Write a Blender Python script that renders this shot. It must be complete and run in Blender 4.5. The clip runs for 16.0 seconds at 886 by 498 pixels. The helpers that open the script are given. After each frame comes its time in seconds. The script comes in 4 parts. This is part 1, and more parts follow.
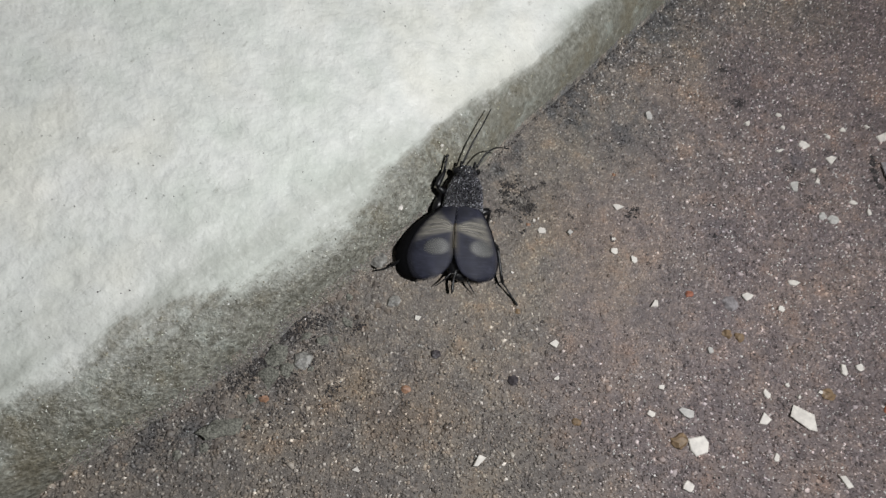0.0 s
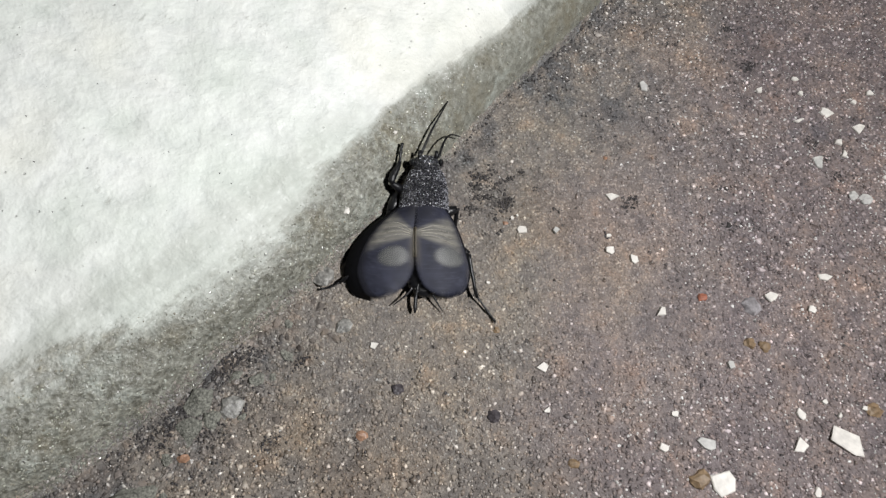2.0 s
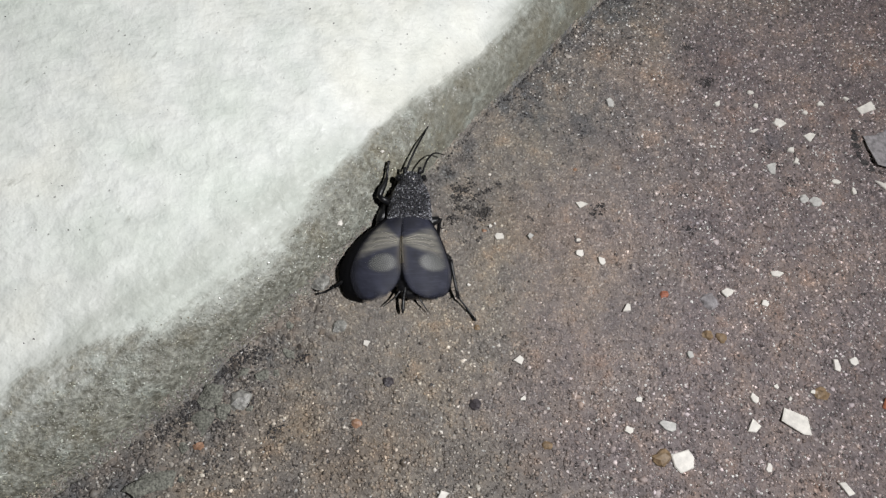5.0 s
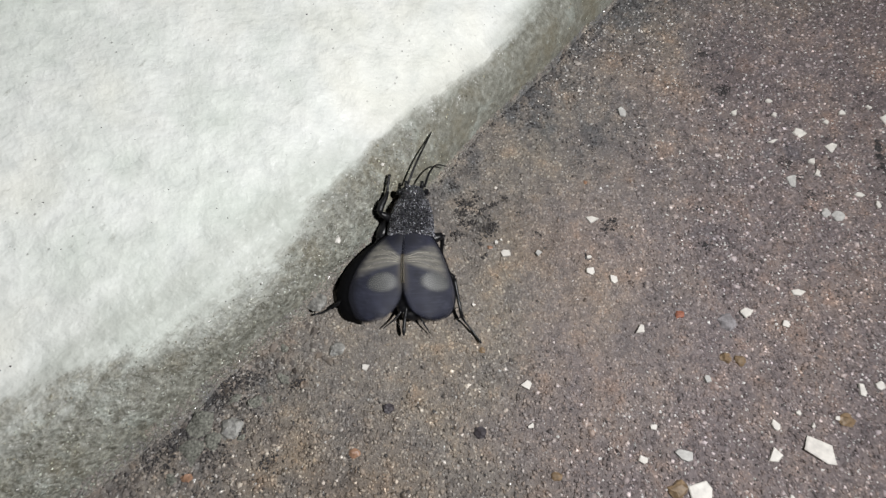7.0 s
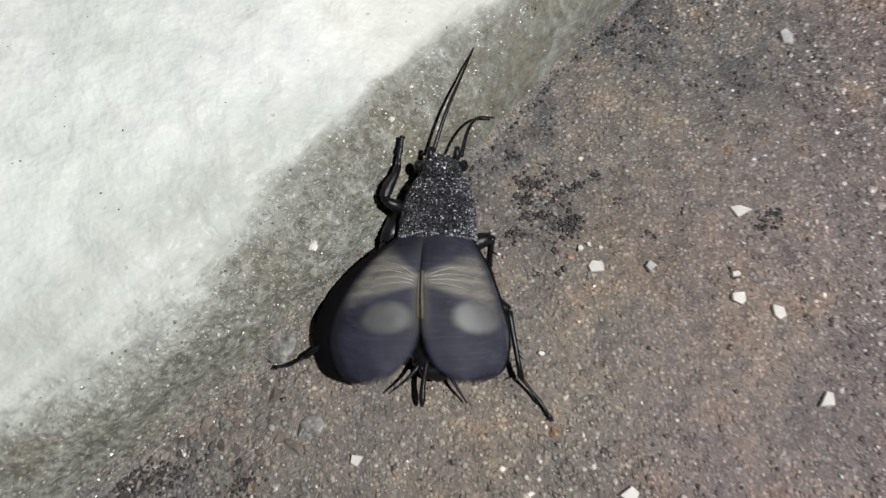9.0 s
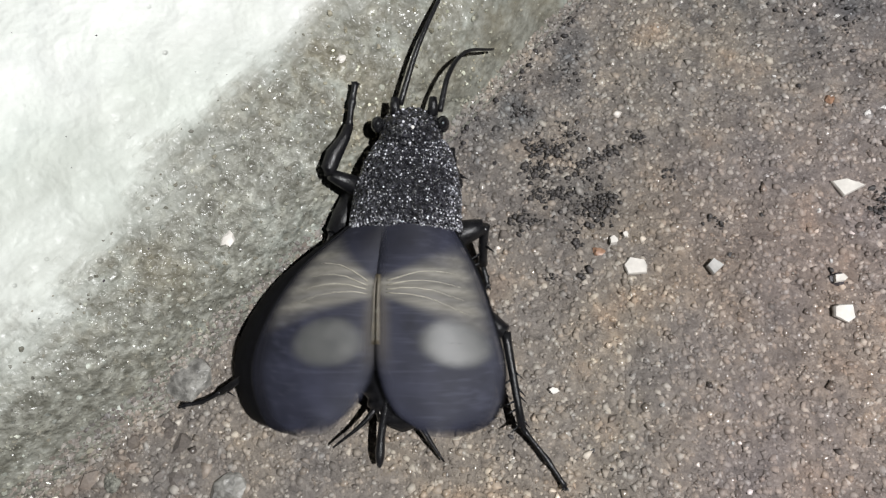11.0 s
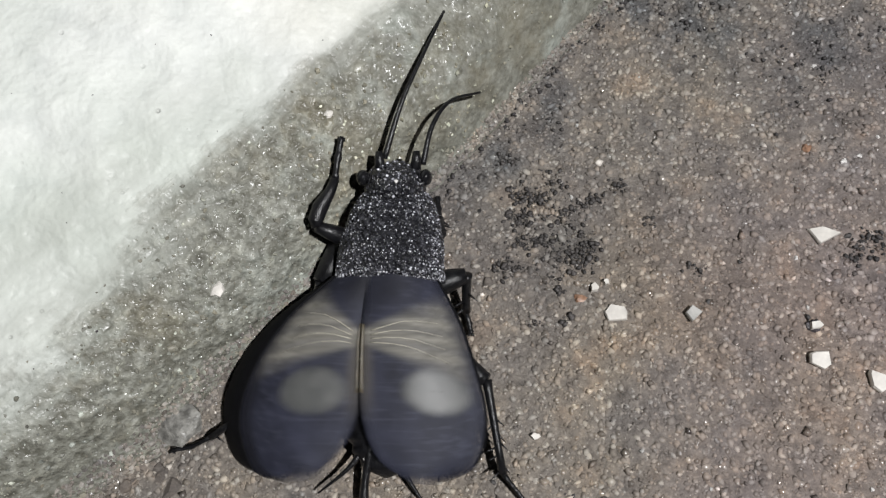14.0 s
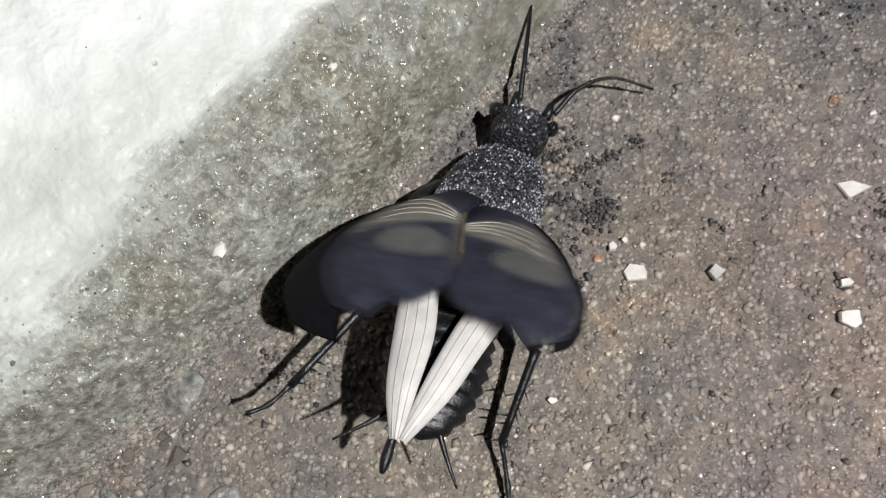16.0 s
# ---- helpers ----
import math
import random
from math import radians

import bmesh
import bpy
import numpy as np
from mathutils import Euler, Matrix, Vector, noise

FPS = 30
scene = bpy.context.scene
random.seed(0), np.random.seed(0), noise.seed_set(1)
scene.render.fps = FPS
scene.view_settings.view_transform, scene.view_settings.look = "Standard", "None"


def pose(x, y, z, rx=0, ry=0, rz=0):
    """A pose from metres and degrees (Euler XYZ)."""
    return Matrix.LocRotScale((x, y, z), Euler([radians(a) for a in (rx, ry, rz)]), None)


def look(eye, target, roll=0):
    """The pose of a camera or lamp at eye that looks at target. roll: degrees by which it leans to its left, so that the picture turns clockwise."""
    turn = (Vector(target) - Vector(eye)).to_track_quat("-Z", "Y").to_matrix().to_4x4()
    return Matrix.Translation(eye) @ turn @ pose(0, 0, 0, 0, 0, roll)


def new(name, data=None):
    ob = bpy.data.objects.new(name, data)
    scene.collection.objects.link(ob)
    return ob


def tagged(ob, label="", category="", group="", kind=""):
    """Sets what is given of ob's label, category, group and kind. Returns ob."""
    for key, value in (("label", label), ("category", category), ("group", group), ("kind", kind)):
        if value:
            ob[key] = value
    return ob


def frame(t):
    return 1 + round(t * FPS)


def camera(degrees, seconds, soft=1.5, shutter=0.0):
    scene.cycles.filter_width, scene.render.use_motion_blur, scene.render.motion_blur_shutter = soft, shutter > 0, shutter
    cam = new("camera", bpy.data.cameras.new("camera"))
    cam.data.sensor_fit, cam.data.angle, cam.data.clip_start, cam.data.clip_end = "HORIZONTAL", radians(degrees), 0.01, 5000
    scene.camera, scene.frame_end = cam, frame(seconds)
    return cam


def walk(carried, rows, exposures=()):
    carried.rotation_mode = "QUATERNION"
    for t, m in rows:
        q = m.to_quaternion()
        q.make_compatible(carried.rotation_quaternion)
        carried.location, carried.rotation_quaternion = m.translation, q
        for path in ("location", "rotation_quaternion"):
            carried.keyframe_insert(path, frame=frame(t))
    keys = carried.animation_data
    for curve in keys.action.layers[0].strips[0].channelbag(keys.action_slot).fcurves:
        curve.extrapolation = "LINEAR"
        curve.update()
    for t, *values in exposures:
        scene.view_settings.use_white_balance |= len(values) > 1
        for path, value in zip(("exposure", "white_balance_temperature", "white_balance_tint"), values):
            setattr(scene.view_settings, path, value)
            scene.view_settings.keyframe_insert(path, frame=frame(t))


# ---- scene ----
# All lengths below are written in centimetres and scaled by CM.
CM = 0.01

# ---- camera ----
cam = camera(61.3, 16.0, soft=1.3, shutter=0.45)
PATH = [
    (0, (-1.7603, -4.6819, 10.3436), (-1.1404, -3.1699, 6.6927), 23.65),
    (0.5, (-1.4947, -4.4414, 9.5178), (-0.8888, -2.9380, 5.8610), 22.23),
    (1, (-1.1218, -4.0252, 9.0790), (-0.5020, -2.5396, 5.4172), 21.88),
    (1.5, (-1.0200, -3.8737, 8.8969), (-0.3774, -2.3786, 5.2429), 21.67),
    (2, (-1.0470, -3.7222, 8.6614), (-0.3870, -2.2620, 4.9964), 22.78),
    (2.5, (-1.0131, -3.4175, 8.3045), (-0.3990, -1.9538, 4.6330), 21.65),
    (3, (-1.1564, -3.7797, 9.0429), (-0.5638, -2.2785, 5.3829), 19.97),
    (3.5, (-1.2059, -4.0100, 9.9460), (-0.5763, -2.4987, 6.2964), 20.51),
    (4, (-1.0049, -4.0425, 10.0392), (-0.3760, -2.5335, 6.3885), 20.36),
    (4.2, (-0.9513, -4.1599, 9.7923), (-0.3414, -2.6780, 6.1273), 19.98),
    (6.3, (-1.0893, -3.9570, 9.6085), (-0.3846, -2.4667, 5.9640), 22.62),
    (6.5, (-1.2098, -3.9755, 9.6456), (-0.5222, -2.5012, 5.9913), 22.44),
    (7, (-0.8481, -3.7121, 9.2478), (-0.2330, -2.2127, 5.5908), 19.84),
    (7.5, (-0.5999, -3.1685, 8.4710), (-0.1067, -1.7224, 4.7743), 16.91),
    (8, (-0.2346, -2.5951, 7.5287), (0.2017, -1.2547, 3.7853), 16.47),
    (8.5, (-0.1700, -2.3770, 6.4980), (0.1774, -1.0078, 2.7557), 12.78),
    (9, (-0.0304, -1.9772, 5.8108), (0.1819, -0.5940, 2.0636), 7.84),
    (9.2, (-0.0478, -1.8007, 5.4822), (0.1509, -0.4988, 1.7052), 8.15),
    (11.3, (0.5980, -1.2453, 4.2263), (0.4458, -0.0259, 0.4197), -6.96),
    (11.5, (0.6065, -1.3379, 4.2111), (0.4340, -0.1205, 0.4048), -7.79),
    (12, (0.6426, -1.4283, 4.1841), (0.4841, -0.2381, 0.3686), -7.12),
    (12.5, (0.5832, -1.4070, 4.1916), (0.4554, -0.2273, 0.3716), -5.60),
    (13, (0.6551, -1.2430, 4.3060), (0.5115, 0.0273, 0.5158), -6.08),
    (13.5, (0.6836, -1.2902, 4.2668), (0.5395, -0.0495, 0.4668), -6.50),
    (14, (0.6793, -1.1137, 4.4204), (0.5448, 0.1959, 0.6432), -5.81),
    (14.5, (0.5386, -1.1086, 4.4570), (0.3812, 0.1842, 0.6749), -7.00),
    (15, (0.5622, -1.1818, 4.4212), (0.4119, 0.0775, 0.6276), -6.99),
    (15.5, (0.6190, -1.1887, 4.4005), (0.4824, 0.0751, 0.6079), -6.63),
    (16, (0.6614, -1.2114, 4.1990), (0.4767, 0.0345, 0.4025), -8.85),
]
walk(cam, [(t, look([c * CM for c in eye], [c * CM for c in aim], roll)) for t, eye, aim, roll in PATH],
     [(0.0, -0.36), (0.4, -0.05), (2.6, 0.0), (3.5, -0.26), (4.2, -0.18), (7.0, -0.12), (9.0, -0.14), (11.3, 0.15), (12.3, 0.2), (13.0, 0.08), (14.5, -0.14), (16.0, 0.08)])

# ---- light: a phone's torch beside the lens, in a dark night ----
world = bpy.data.worlds.new("night")
scene.world = world
world.use_nodes = True
world.node_tree.nodes["Background"].inputs[0].default_value = (0.5, 0.55, 0.65, 1)
world.node_tree.nodes["Background"].inputs[1].default_value = 0.01
torch = bpy.data.lights.new("phone_torch", "AREA")
torch.shape, torch.size, torch.energy = "DISK", 0.36 * CM, 0.51
torch.color = (0.99, 0.99, 1.0)
new("phone_torch", torch).matrix_basis = look([c * CM for c in (6.8, -4.2, 16.0)], [c * CM for c in (-8.5, 4.6, 0.2)])


# ---- noise in plain numpy ----
def lattice(ix, iy, seed):
    h = (ix.astype(np.int64) * 374761393 + iy.astype(np.int64) * 668265263 + seed * 974634777) & 0x7FFFFFFF
    h = ((h ^ (h >> 13)) * 1274126177) & 0x7FFFFFFF
    return ((h ^ (h >> 16)) & 0xFFFF) / 65535.0


def vnoise(x, y, seed=0):
    ix, iy = np.floor(x), np.floor(y)
    fx, fy = x - ix, y - iy
    fx, fy = fx * fx * (3 - 2 * fx), fy * fy * (3 - 2 * fy)
    a, b = lattice(ix, iy, seed), lattice(ix + 1, iy, seed)
    c, d = lattice(ix, iy + 1, seed), lattice(ix + 1, iy + 1, seed)
    return (a * (1 - fx) + b * fx) * (1 - fy) + (c * (1 - fx) + d * fx) * fy - 0.5


def fbm(x, y, octaves=4, seed=0):
    out, amp = 0.0, 1.0
    for k in range(octaves):
        out = out + amp * vnoise(x * 2 ** k + 17.3 * k, y * 2 ** k - 9.1 * k, seed + k)
        amp *= 0.5
    return out


# ---- materials ----
class Nodes:
    """A small writer for node materials."""

    def __init__(self, name):
        self.mat = bpy.data.materials.new(name)
        self.mat.use_nodes = True
        self.tree = self.mat.node_tree
        self.bsdf = self.tree.nodes["Principled BSDF"]
        self.out = self.tree.nodes["Material Output"]

    def add(self, kind, **values):
        node = self.tree.nodes.new(kind)
        for key, value in values.items():
            if key == "inputs":
                for slot, v in value.items():
                    self.put(node, slot, v)
            elif key == "operation":
                node.operation = value
            elif key == "blend_type":
                node.blend_type = value
            elif key == "data_type":
                node.data_type = value
            elif key == "feature":
                node.feature = value
            elif key == "attribute_name":
                node.attribute_name = value
        return node

    def put(self, node, slot, v):
        if isinstance(v, bpy.types.NodeSocket):
            self.tree.links.new(v, node.inputs[slot])
        else:
            node.inputs[slot].default_value = v

    def where(self):
        return self.add("ShaderNodeTexCoord").outputs["Object"]

    def noise(self, size_cm, detail=4.0, rough=0.55, at=None):
        n = self.add("ShaderNodeTexNoise", inputs={"Scale": 1 / (size_cm * CM), "Detail": detail, "Roughness": rough, "Vector": at or self.where()})
        return n.outputs["Fac"]

    def cells(self, size_cm, at=None, feature="F1"):
        n = self.add("ShaderNodeTexVoronoi", feature=feature, inputs={"Scale": 1 / (size_cm * CM), "Vector": at or self.where()})
        return n.outputs["Distance"]

    def ramp(self, fac, stops):
        n = self.add("ShaderNodeValToRGB", inputs={"Fac": fac})
        e = n.color_ramp.elements
        while len(e) < len(stops):
            e.new(0.5)
        for el, (p, c) in zip(e, stops):
            el.position, el.color = p, (*(c if isinstance(c, tuple) else (c, c, c)), 1)
        return n.outputs["Color"]

    def mix(self, fac, a, b, blend="MIX"):
        n = self.add("ShaderNodeMix", data_type="RGBA", blend_type=blend)
        for slot, v in ((0, fac), (6, a), (7, b)):
            self.put(n, slot, (*v, 1) if isinstance(v, tuple) else v)
        return n.outputs[2]

    def math(self, op, a, b=0.0):
        return self.add("ShaderNodeMath", operation=op, inputs={0: a, 1: b}).outputs[0]

    def bump(self, height, depth_cm, strength=1.0):
        n = self.add("ShaderNodeBump", inputs={"Strength": strength, "Distance": depth_cm * CM, "Height": height})
        self.put(self.bsdf, "Normal", n.outputs[0])

    def set(self, **values):
        for slot, v in values.items():
            self.put(self.bsdf, slot.replace("_", " "), (*v, 1) if isinstance(v, tuple) else v)
        return self

    def see_through(self, opacity):
        clear = self.add("ShaderNodeBsdfTransparent")
        mixer = self.add("ShaderNodeMixShader", inputs={0: opacity, 1: clear.outputs[0], 2: self.bsdf.outputs[0]})
        self.tree.links.new(mixer.outputs[0], self.out.inputs[0])
        return self


def sand_tint(n, colour, loose=True):
    """Broad patches in the sand: warm tan, purplish brown and dark blue-grey."""
    soot = n.add("ShaderNodeAttribute", attribute_name="soot").outputs["Fac"]
    plum = n.add("ShaderNodeAttribute", attribute_name="plum").outputs["Fac"]
    broad = n.ramp(n.noise(2.0, 5, 0.65), [(0.34, (0.8, 0.79, 0.805)), (0.5, (0.97, 0.965, 0.96)), (0.68, (1.17, 1.115, 1.02))])
    rusty = n.ramp(n.noise(0.5, 4, 0.6), [(0.3, (0.8, 0.8, 0.81)), (0.42, (0.97, 0.97, 0.97)), (0.57, (1.04, 1.03, 1.0)), (0.68, (1.1, 1.01, 0.93))])
    tone = n.mix(1.0, n.mix(1.0, colour, broad, "MULTIPLY"), rusty, "MULTIPLY")
    mottle = n.ramp(n.noise(0.15, 4, 0.6), [(0.34, (0.72, 0.71, 0.715)), (0.46, (0.98, 0.98, 0.98)), (0.55, (1.04, 1.035, 1.03)), (0.68, (1.22, 1.18, 1.12))])
    tone = n.mix(1.0, tone, mottle, "MULTIPLY")
    if not loose:
        return tone
    tone = n.mix(1.0, tone, (0.975, 0.965, 0.945), "MULTIPLY")
    tone = n.mix(plum, tone, n.mix(1.0, tone, (0.96, 0.885, 0.985), "MULTIPLY"))
    rust = n.add("ShaderNodeAttribute", attribute_name="rust").outputs["Fac"]
    tone = n.mix(rust, tone, n.mix(1.0, tone, (1.07, 0.98, 0.87), "MULTIPLY"))
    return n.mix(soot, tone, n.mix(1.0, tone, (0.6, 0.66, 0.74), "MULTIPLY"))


def ground_material():
    n = Nodes("sandy_concrete")
    fine = n.ramp(n.noise(0.045, 7, 0.75), [(0.30, (0.05, 0.045, 0.042)), (0.42, (0.135, 0.122, 0.112)), (0.57, (0.195, 0.178, 0.163)), (0.70, (0.30, 0.28, 0.26))])
    n.set(Base_Color=sand_tint(n, fine), Roughness=n.ramp(n.noise(0.03), [(0.35, 0.3), (0.6, 0.8)]))
    n.bump(n.noise(0.03, 5, 0.7), 0.02, 0.9)
    return n.mat


def grain_material(name="sand_grains", tint=(1.0, 1.0, 1.0), glossy=0.3, least=0.0, most=1.0):
    n = Nodes(name)
    island = n.add("ShaderNodeNewGeometry").outputs["Random Per Island"]
    island = n.math("ADD", n.math("MULTIPLY", island, most - least), least)
    tone = n.ramp(island, [(0.0, (0.018, 0.015, 0.016)), (0.045, (0.045, 0.039, 0.036)), (0.12, (0.095, 0.083, 0.074)), (0.32, (0.14, 0.123, 0.107)), (0.5, (0.19, 0.168, 0.146)),
                           (0.66, (0.235, 0.198, 0.165)), (0.8, (0.24, 0.23, 0.216)), (0.92, (0.36, 0.33, 0.29)), (0.97, (0.52, 0.50, 0.465)), (1.0, (0.82, 0.79, 0.75))])
    other = n.math("FRACT", n.math("MULTIPLY", island, 91.7))
    speck = n.mix(0.18, tone, n.ramp(n.noise(0.012, 3), [(0.35, (0.06, 0.053, 0.048)), (0.65, (0.34, 0.315, 0.285))]))
    speck = n.mix(1.0, speck, tint, "MULTIPLY")
    n.set(Base_Color=sand_tint(n, speck, least < 0.2), Roughness=n.ramp(other, [(0.0, 0.12), (glossy, 0.3), (glossy + 0.06, 0.6), (1.0, 0.9)]), Specular_IOR_Level=0.9)
    n.bump(n.noise(0.012, 3), 0.004, 0.5)
    return n.mat


def wall_material():
    n = Nodes("dirty_whitewash")
    stain = n.add("ShaderNodeAttribute", attribute_name="stain").outputs["Fac"]
    white = n.ramp(n.noise(0.9, 5, 0.6), [(0.3, (0.57, 0.59, 0.555)), (0.5, (0.635, 0.65, 0.62)), (0.7, (0.685, 0.695, 0.67))])
    # soft shading of small lumps, put into the whitewash's colour
    lump_shade = n.ramp(n.noise(0.22, 4, 0.6), [(0.32, (0.91, 0.915, 0.92)), (0.46, (0.985, 0.985, 0.985)), (0.6, (1.02, 1.02, 1.015)), (0.72, (1.09, 1.09, 1.08))])
    white = n.mix(1.0, white, lump_shade, "MULTIPLY")
    white = n.mix(1.0, white, n.ramp(n.noise(2.2, 3, 0.6), [(0.36, (0.9, 0.93, 0.9)), (0.52, (1.0, 1.0, 1.0)), (0.66, (1.03, 1.01, 0.97))]), "MULTIPLY")
    along = n.add("ShaderNodeVectorRotate", inputs={0: n.where(), 3: -radians(47.03)}).outputs[0]
    along = n.add("ShaderNodeVectorMath", operation="MULTIPLY", inputs={0: along, 1: (0.22, 1.0, 1.0)}).outputs[0]
    veil = n.add("ShaderNodeAttribute", attribute_name="veil").outputs["Fac"]
    smear = n.math("MULTIPLY", veil, n.ramp(n.noise(0.4, 5, 0.65, along), [(0.3, 0.1), (0.5, 0.65), (0.62, 1.0)]))
    white = n.mix(smear, white, (0.30, 0.31, 0.275))
    white = n.mix(n.ramp(n.noise(0.09, 5, 0.7), [(0.56, 0.0), (0.78, 0.3)]), white, (0.42, 0.44, 0.405))
    grime = n.ramp(n.noise(0.10, 6, 0.7), [(0.28, (0.10, 0.098, 0.08)), (0.5, (0.185, 0.184, 0.155)), (0.72, (0.31, 0.312, 0.275))])
    grime = n.mix(n.ramp(n.noise(0.6, 4, 0.65), [(0.48, 0.0), (0.66, 0.75)]), grime, (0.15, 0.135, 0.095))
    grime = n.mix(n.ramp(n.noise(0.4, 4, 0.65, n.add("ShaderNodeVectorMath", operation="ADD", inputs={0: n.where(), 1: (0.3, 0.1, 0.2)}).outputs[0]), [(0.54, 0.0), (0.70, 0.5)]), grime, (0.36, 0.39, 0.355))
    torn = n.math("ADD", n.math("MULTIPLY", n.math("SUBTRACT", n.noise(0.1, 5, 0.65), 0.5), 0.45), n.math("MULTIPLY", n.math("SUBTRACT", n.noise(0.6, 4, 0.6), 0.5), 1.0))
    torn = n.math("ADD", torn, n.math("MULTIPLY", n.math("SUBTRACT", n.noise(0.16, 5, 0.65, along), 0.5), 1.1))
    dirty = n.ramp(n.math("ADD", stain, torn), [(0.25, 0.0), (0.5, 0.6), (0.78, 1.0)])
    pits = n.ramp(n.cells(0.15), [(0.05, 1.0), (0.11, 0.0)])
    pits = n.math("MULTIPLY", pits, n.ramp(n.noise(0.7, 3), [(0.46, 0.0), (0.6, 1.0)]))
    white = n.mix(n.math("MULTIPLY", pits, 0.5), white, (0.36, 0.365, 0.34))
    gritty = n.add("ShaderNodeAttribute", attribute_name="gritty").outputs["Fac"]
    crust = n.ramp(n.math("ADD", n.math("MULTIPLY", n.noise(0.055, 3, 0.5), 0.6), n.math("MULTIPLY", n.noise(0.14, 3, 0.5), 0.4)), [(0.38, 0.0), (0.5, 0.45), (0.56, 0.7), (0.64, 1.0)])
    crust = n.mix(gritty, (0.5, 0.5, 0.5), crust)
    grime = n.mix(1.0, grime, n.ramp(crust, [(0.0, (0.6, 0.59, 0.56)), (0.5, (0.95, 0.95, 0.95)), (1.0, (1.3, 1.3, 1.29))]), "MULTIPLY")
    n.set(Base_Color=n.mix(dirty, white, grime), Roughness=n.mix(dirty, n.ramp(n.noise(0.06), [(0.3, 0.45), (0.7, 0.85)]), n.ramp(n.noise(0.03), [(0.4, 0.22), (0.55, 0.7)])))
    smooth = n.math("ADD", n.math("MULTIPLY", n.noise(0.06, 4, 0.55), 0.26), n.math("MULTIPLY", n.noise(0.22, 3), 1.9))
    n.bump(n.math("ADD", n.math("SUBTRACT", smooth, n.math("MULTIPLY", pits, 0.5)), n.math("MULTIPLY", crust, n.math("MULTIPLY", dirty, 0.6))), 0.036, 0.7)
    return n.mat


def plain(name, colour, rough=0.6, vary=0.3, size_cm=0.05, bump_cm=0.004, **more):
    n = Nodes(name)
    dark = tuple(c * (1 - vary) for c in colour)
    lite = tuple(min(1.0, c * (1 + vary)) for c in colour)
    n.set(Base_Color=n.ramp(n.noise(size_cm, 4, 0.6), [(0.35, dark), (0.65, lite)]), Roughness=rough, **more)
    n.bump(n.noise(size_cm * 0.6, 4, 0.6), bump_cm, 0.7)
    return n.mat


def pronotum_material():
    n = Nodes("punctate_black_cuticle")
    n.set(Base_Color=n.ramp(n.noise(0.03, 4), [(0.4, (0.007, 0.007, 0.009)), (0.58, (0.018, 0.018, 0.022)), (0.72, (0.06, 0.06, 0.07))]),
          Roughness=n.ramp(n.noise(0.02), [(0.35, 0.16), (0.65, 0.38)]), Specular_IOR_Level=0.6)
    n.bump(n.math("ADD", n.cells(0.022), n.noise(0.03, 2)), 0.02, 1.0)
    return n.mat


def glint_granule_material():
    n = Nodes("glint_granules")
    island = n.add("ShaderNodeNewGeometry").outputs["Random Per Island"]
    # some granules run to near white: glints put into the colour
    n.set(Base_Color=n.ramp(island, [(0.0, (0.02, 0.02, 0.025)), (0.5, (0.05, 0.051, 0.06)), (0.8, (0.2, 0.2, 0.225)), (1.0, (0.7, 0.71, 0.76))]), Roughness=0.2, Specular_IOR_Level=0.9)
    return n.mat


def membrane_material():
    n = Nodes("smoky_wing_membrane")
    at = n.where()

    def layer(name):
        return n.add("ShaderNodeAttribute", attribute_name=name).outputs["Fac"]

    tone = n.ramp(n.noise(0.25, 3, 0.6, at), [(0.3, (0.012, 0.013, 0.021)), (0.65, (0.028, 0.030, 0.048))])
    streaks = n.noise(0.026, 3, 0.5, n.add("ShaderNodeVectorMath", operation="MULTIPLY", inputs={0: at, 1: (0.07, 1.0, 1.0)}).outputs[0])
    tone = n.mix(n.ramp(streaks, [(0.5, 0.0), (0.75, 0.35)]), tone, (0.07, 0.074, 0.105))
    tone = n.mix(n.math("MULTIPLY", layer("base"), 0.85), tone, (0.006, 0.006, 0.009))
    tone = n.mix(layer("brown"), tone, (0.115, 0.10, 0.072))
    cream = n.ramp(streaks, [(0.3, (0.125, 0.118, 0.10)), (0.7, (0.215, 0.204, 0.176))])
    n.set(Base_Color=n.mix(layer("pale"), tone, cream), Roughness=0.62, Specular_IOR_Level=0.22)
    n.bump(n.noise(0.03, 3, 0.6, at), 0.003, 0.4)
    n.see_through(layer("body"))
    return n.mat


def mirror_material():
    n = Nodes("pale_wing_mirror")
    soft = n.add("ShaderNodeAttribute", attribute_name="soft").outputs["Fac"]
    n.set(Base_Color=n.ramp(n.noise(0.08, 3, 0.5), [(0.35, (0.10, 0.103, 0.099)), (0.65, (0.135, 0.136, 0.13))]), Roughness=0.45)
    n.see_through(n.math("MULTIPLY", soft, 0.5))
    return n.mat


M_GROUND, M_GRAIN, M_WALL = ground_material(), grain_material("sand_grains", (1.22, 1.21, 1.22), 0.16), wall_material()
M_PRONOTUM, M_MEMBRANE = pronotum_material(), membrane_material()
M_BLACK = plain("black_cuticle", (0.006, 0.006, 0.007), 0.33, 0.4, 0.03, 0.006, Specular_IOR_Level=0.4)
M_FLAPSHADE = plain("matt_black_flap_shade", (0.0035, 0.0035, 0.0045), 0.75, 0.4, 0.03, 0.004, Specular_IOR_Level=0.1)
M_EYE = plain("eye_black", (0.008, 0.008, 0.009), 0.12, 0.2, 0.02, 0.001)
M_MIRROR = mirror_material()
M_WALLGRAIN = grain_material("wall_grains", (1.08, 1.2, 1.12), 0.4, 0.3)
M_FINE = grain_material("fine_sand_grains", (1.1, 1.115, 1.135), 0.15, 0.13, 0.92)
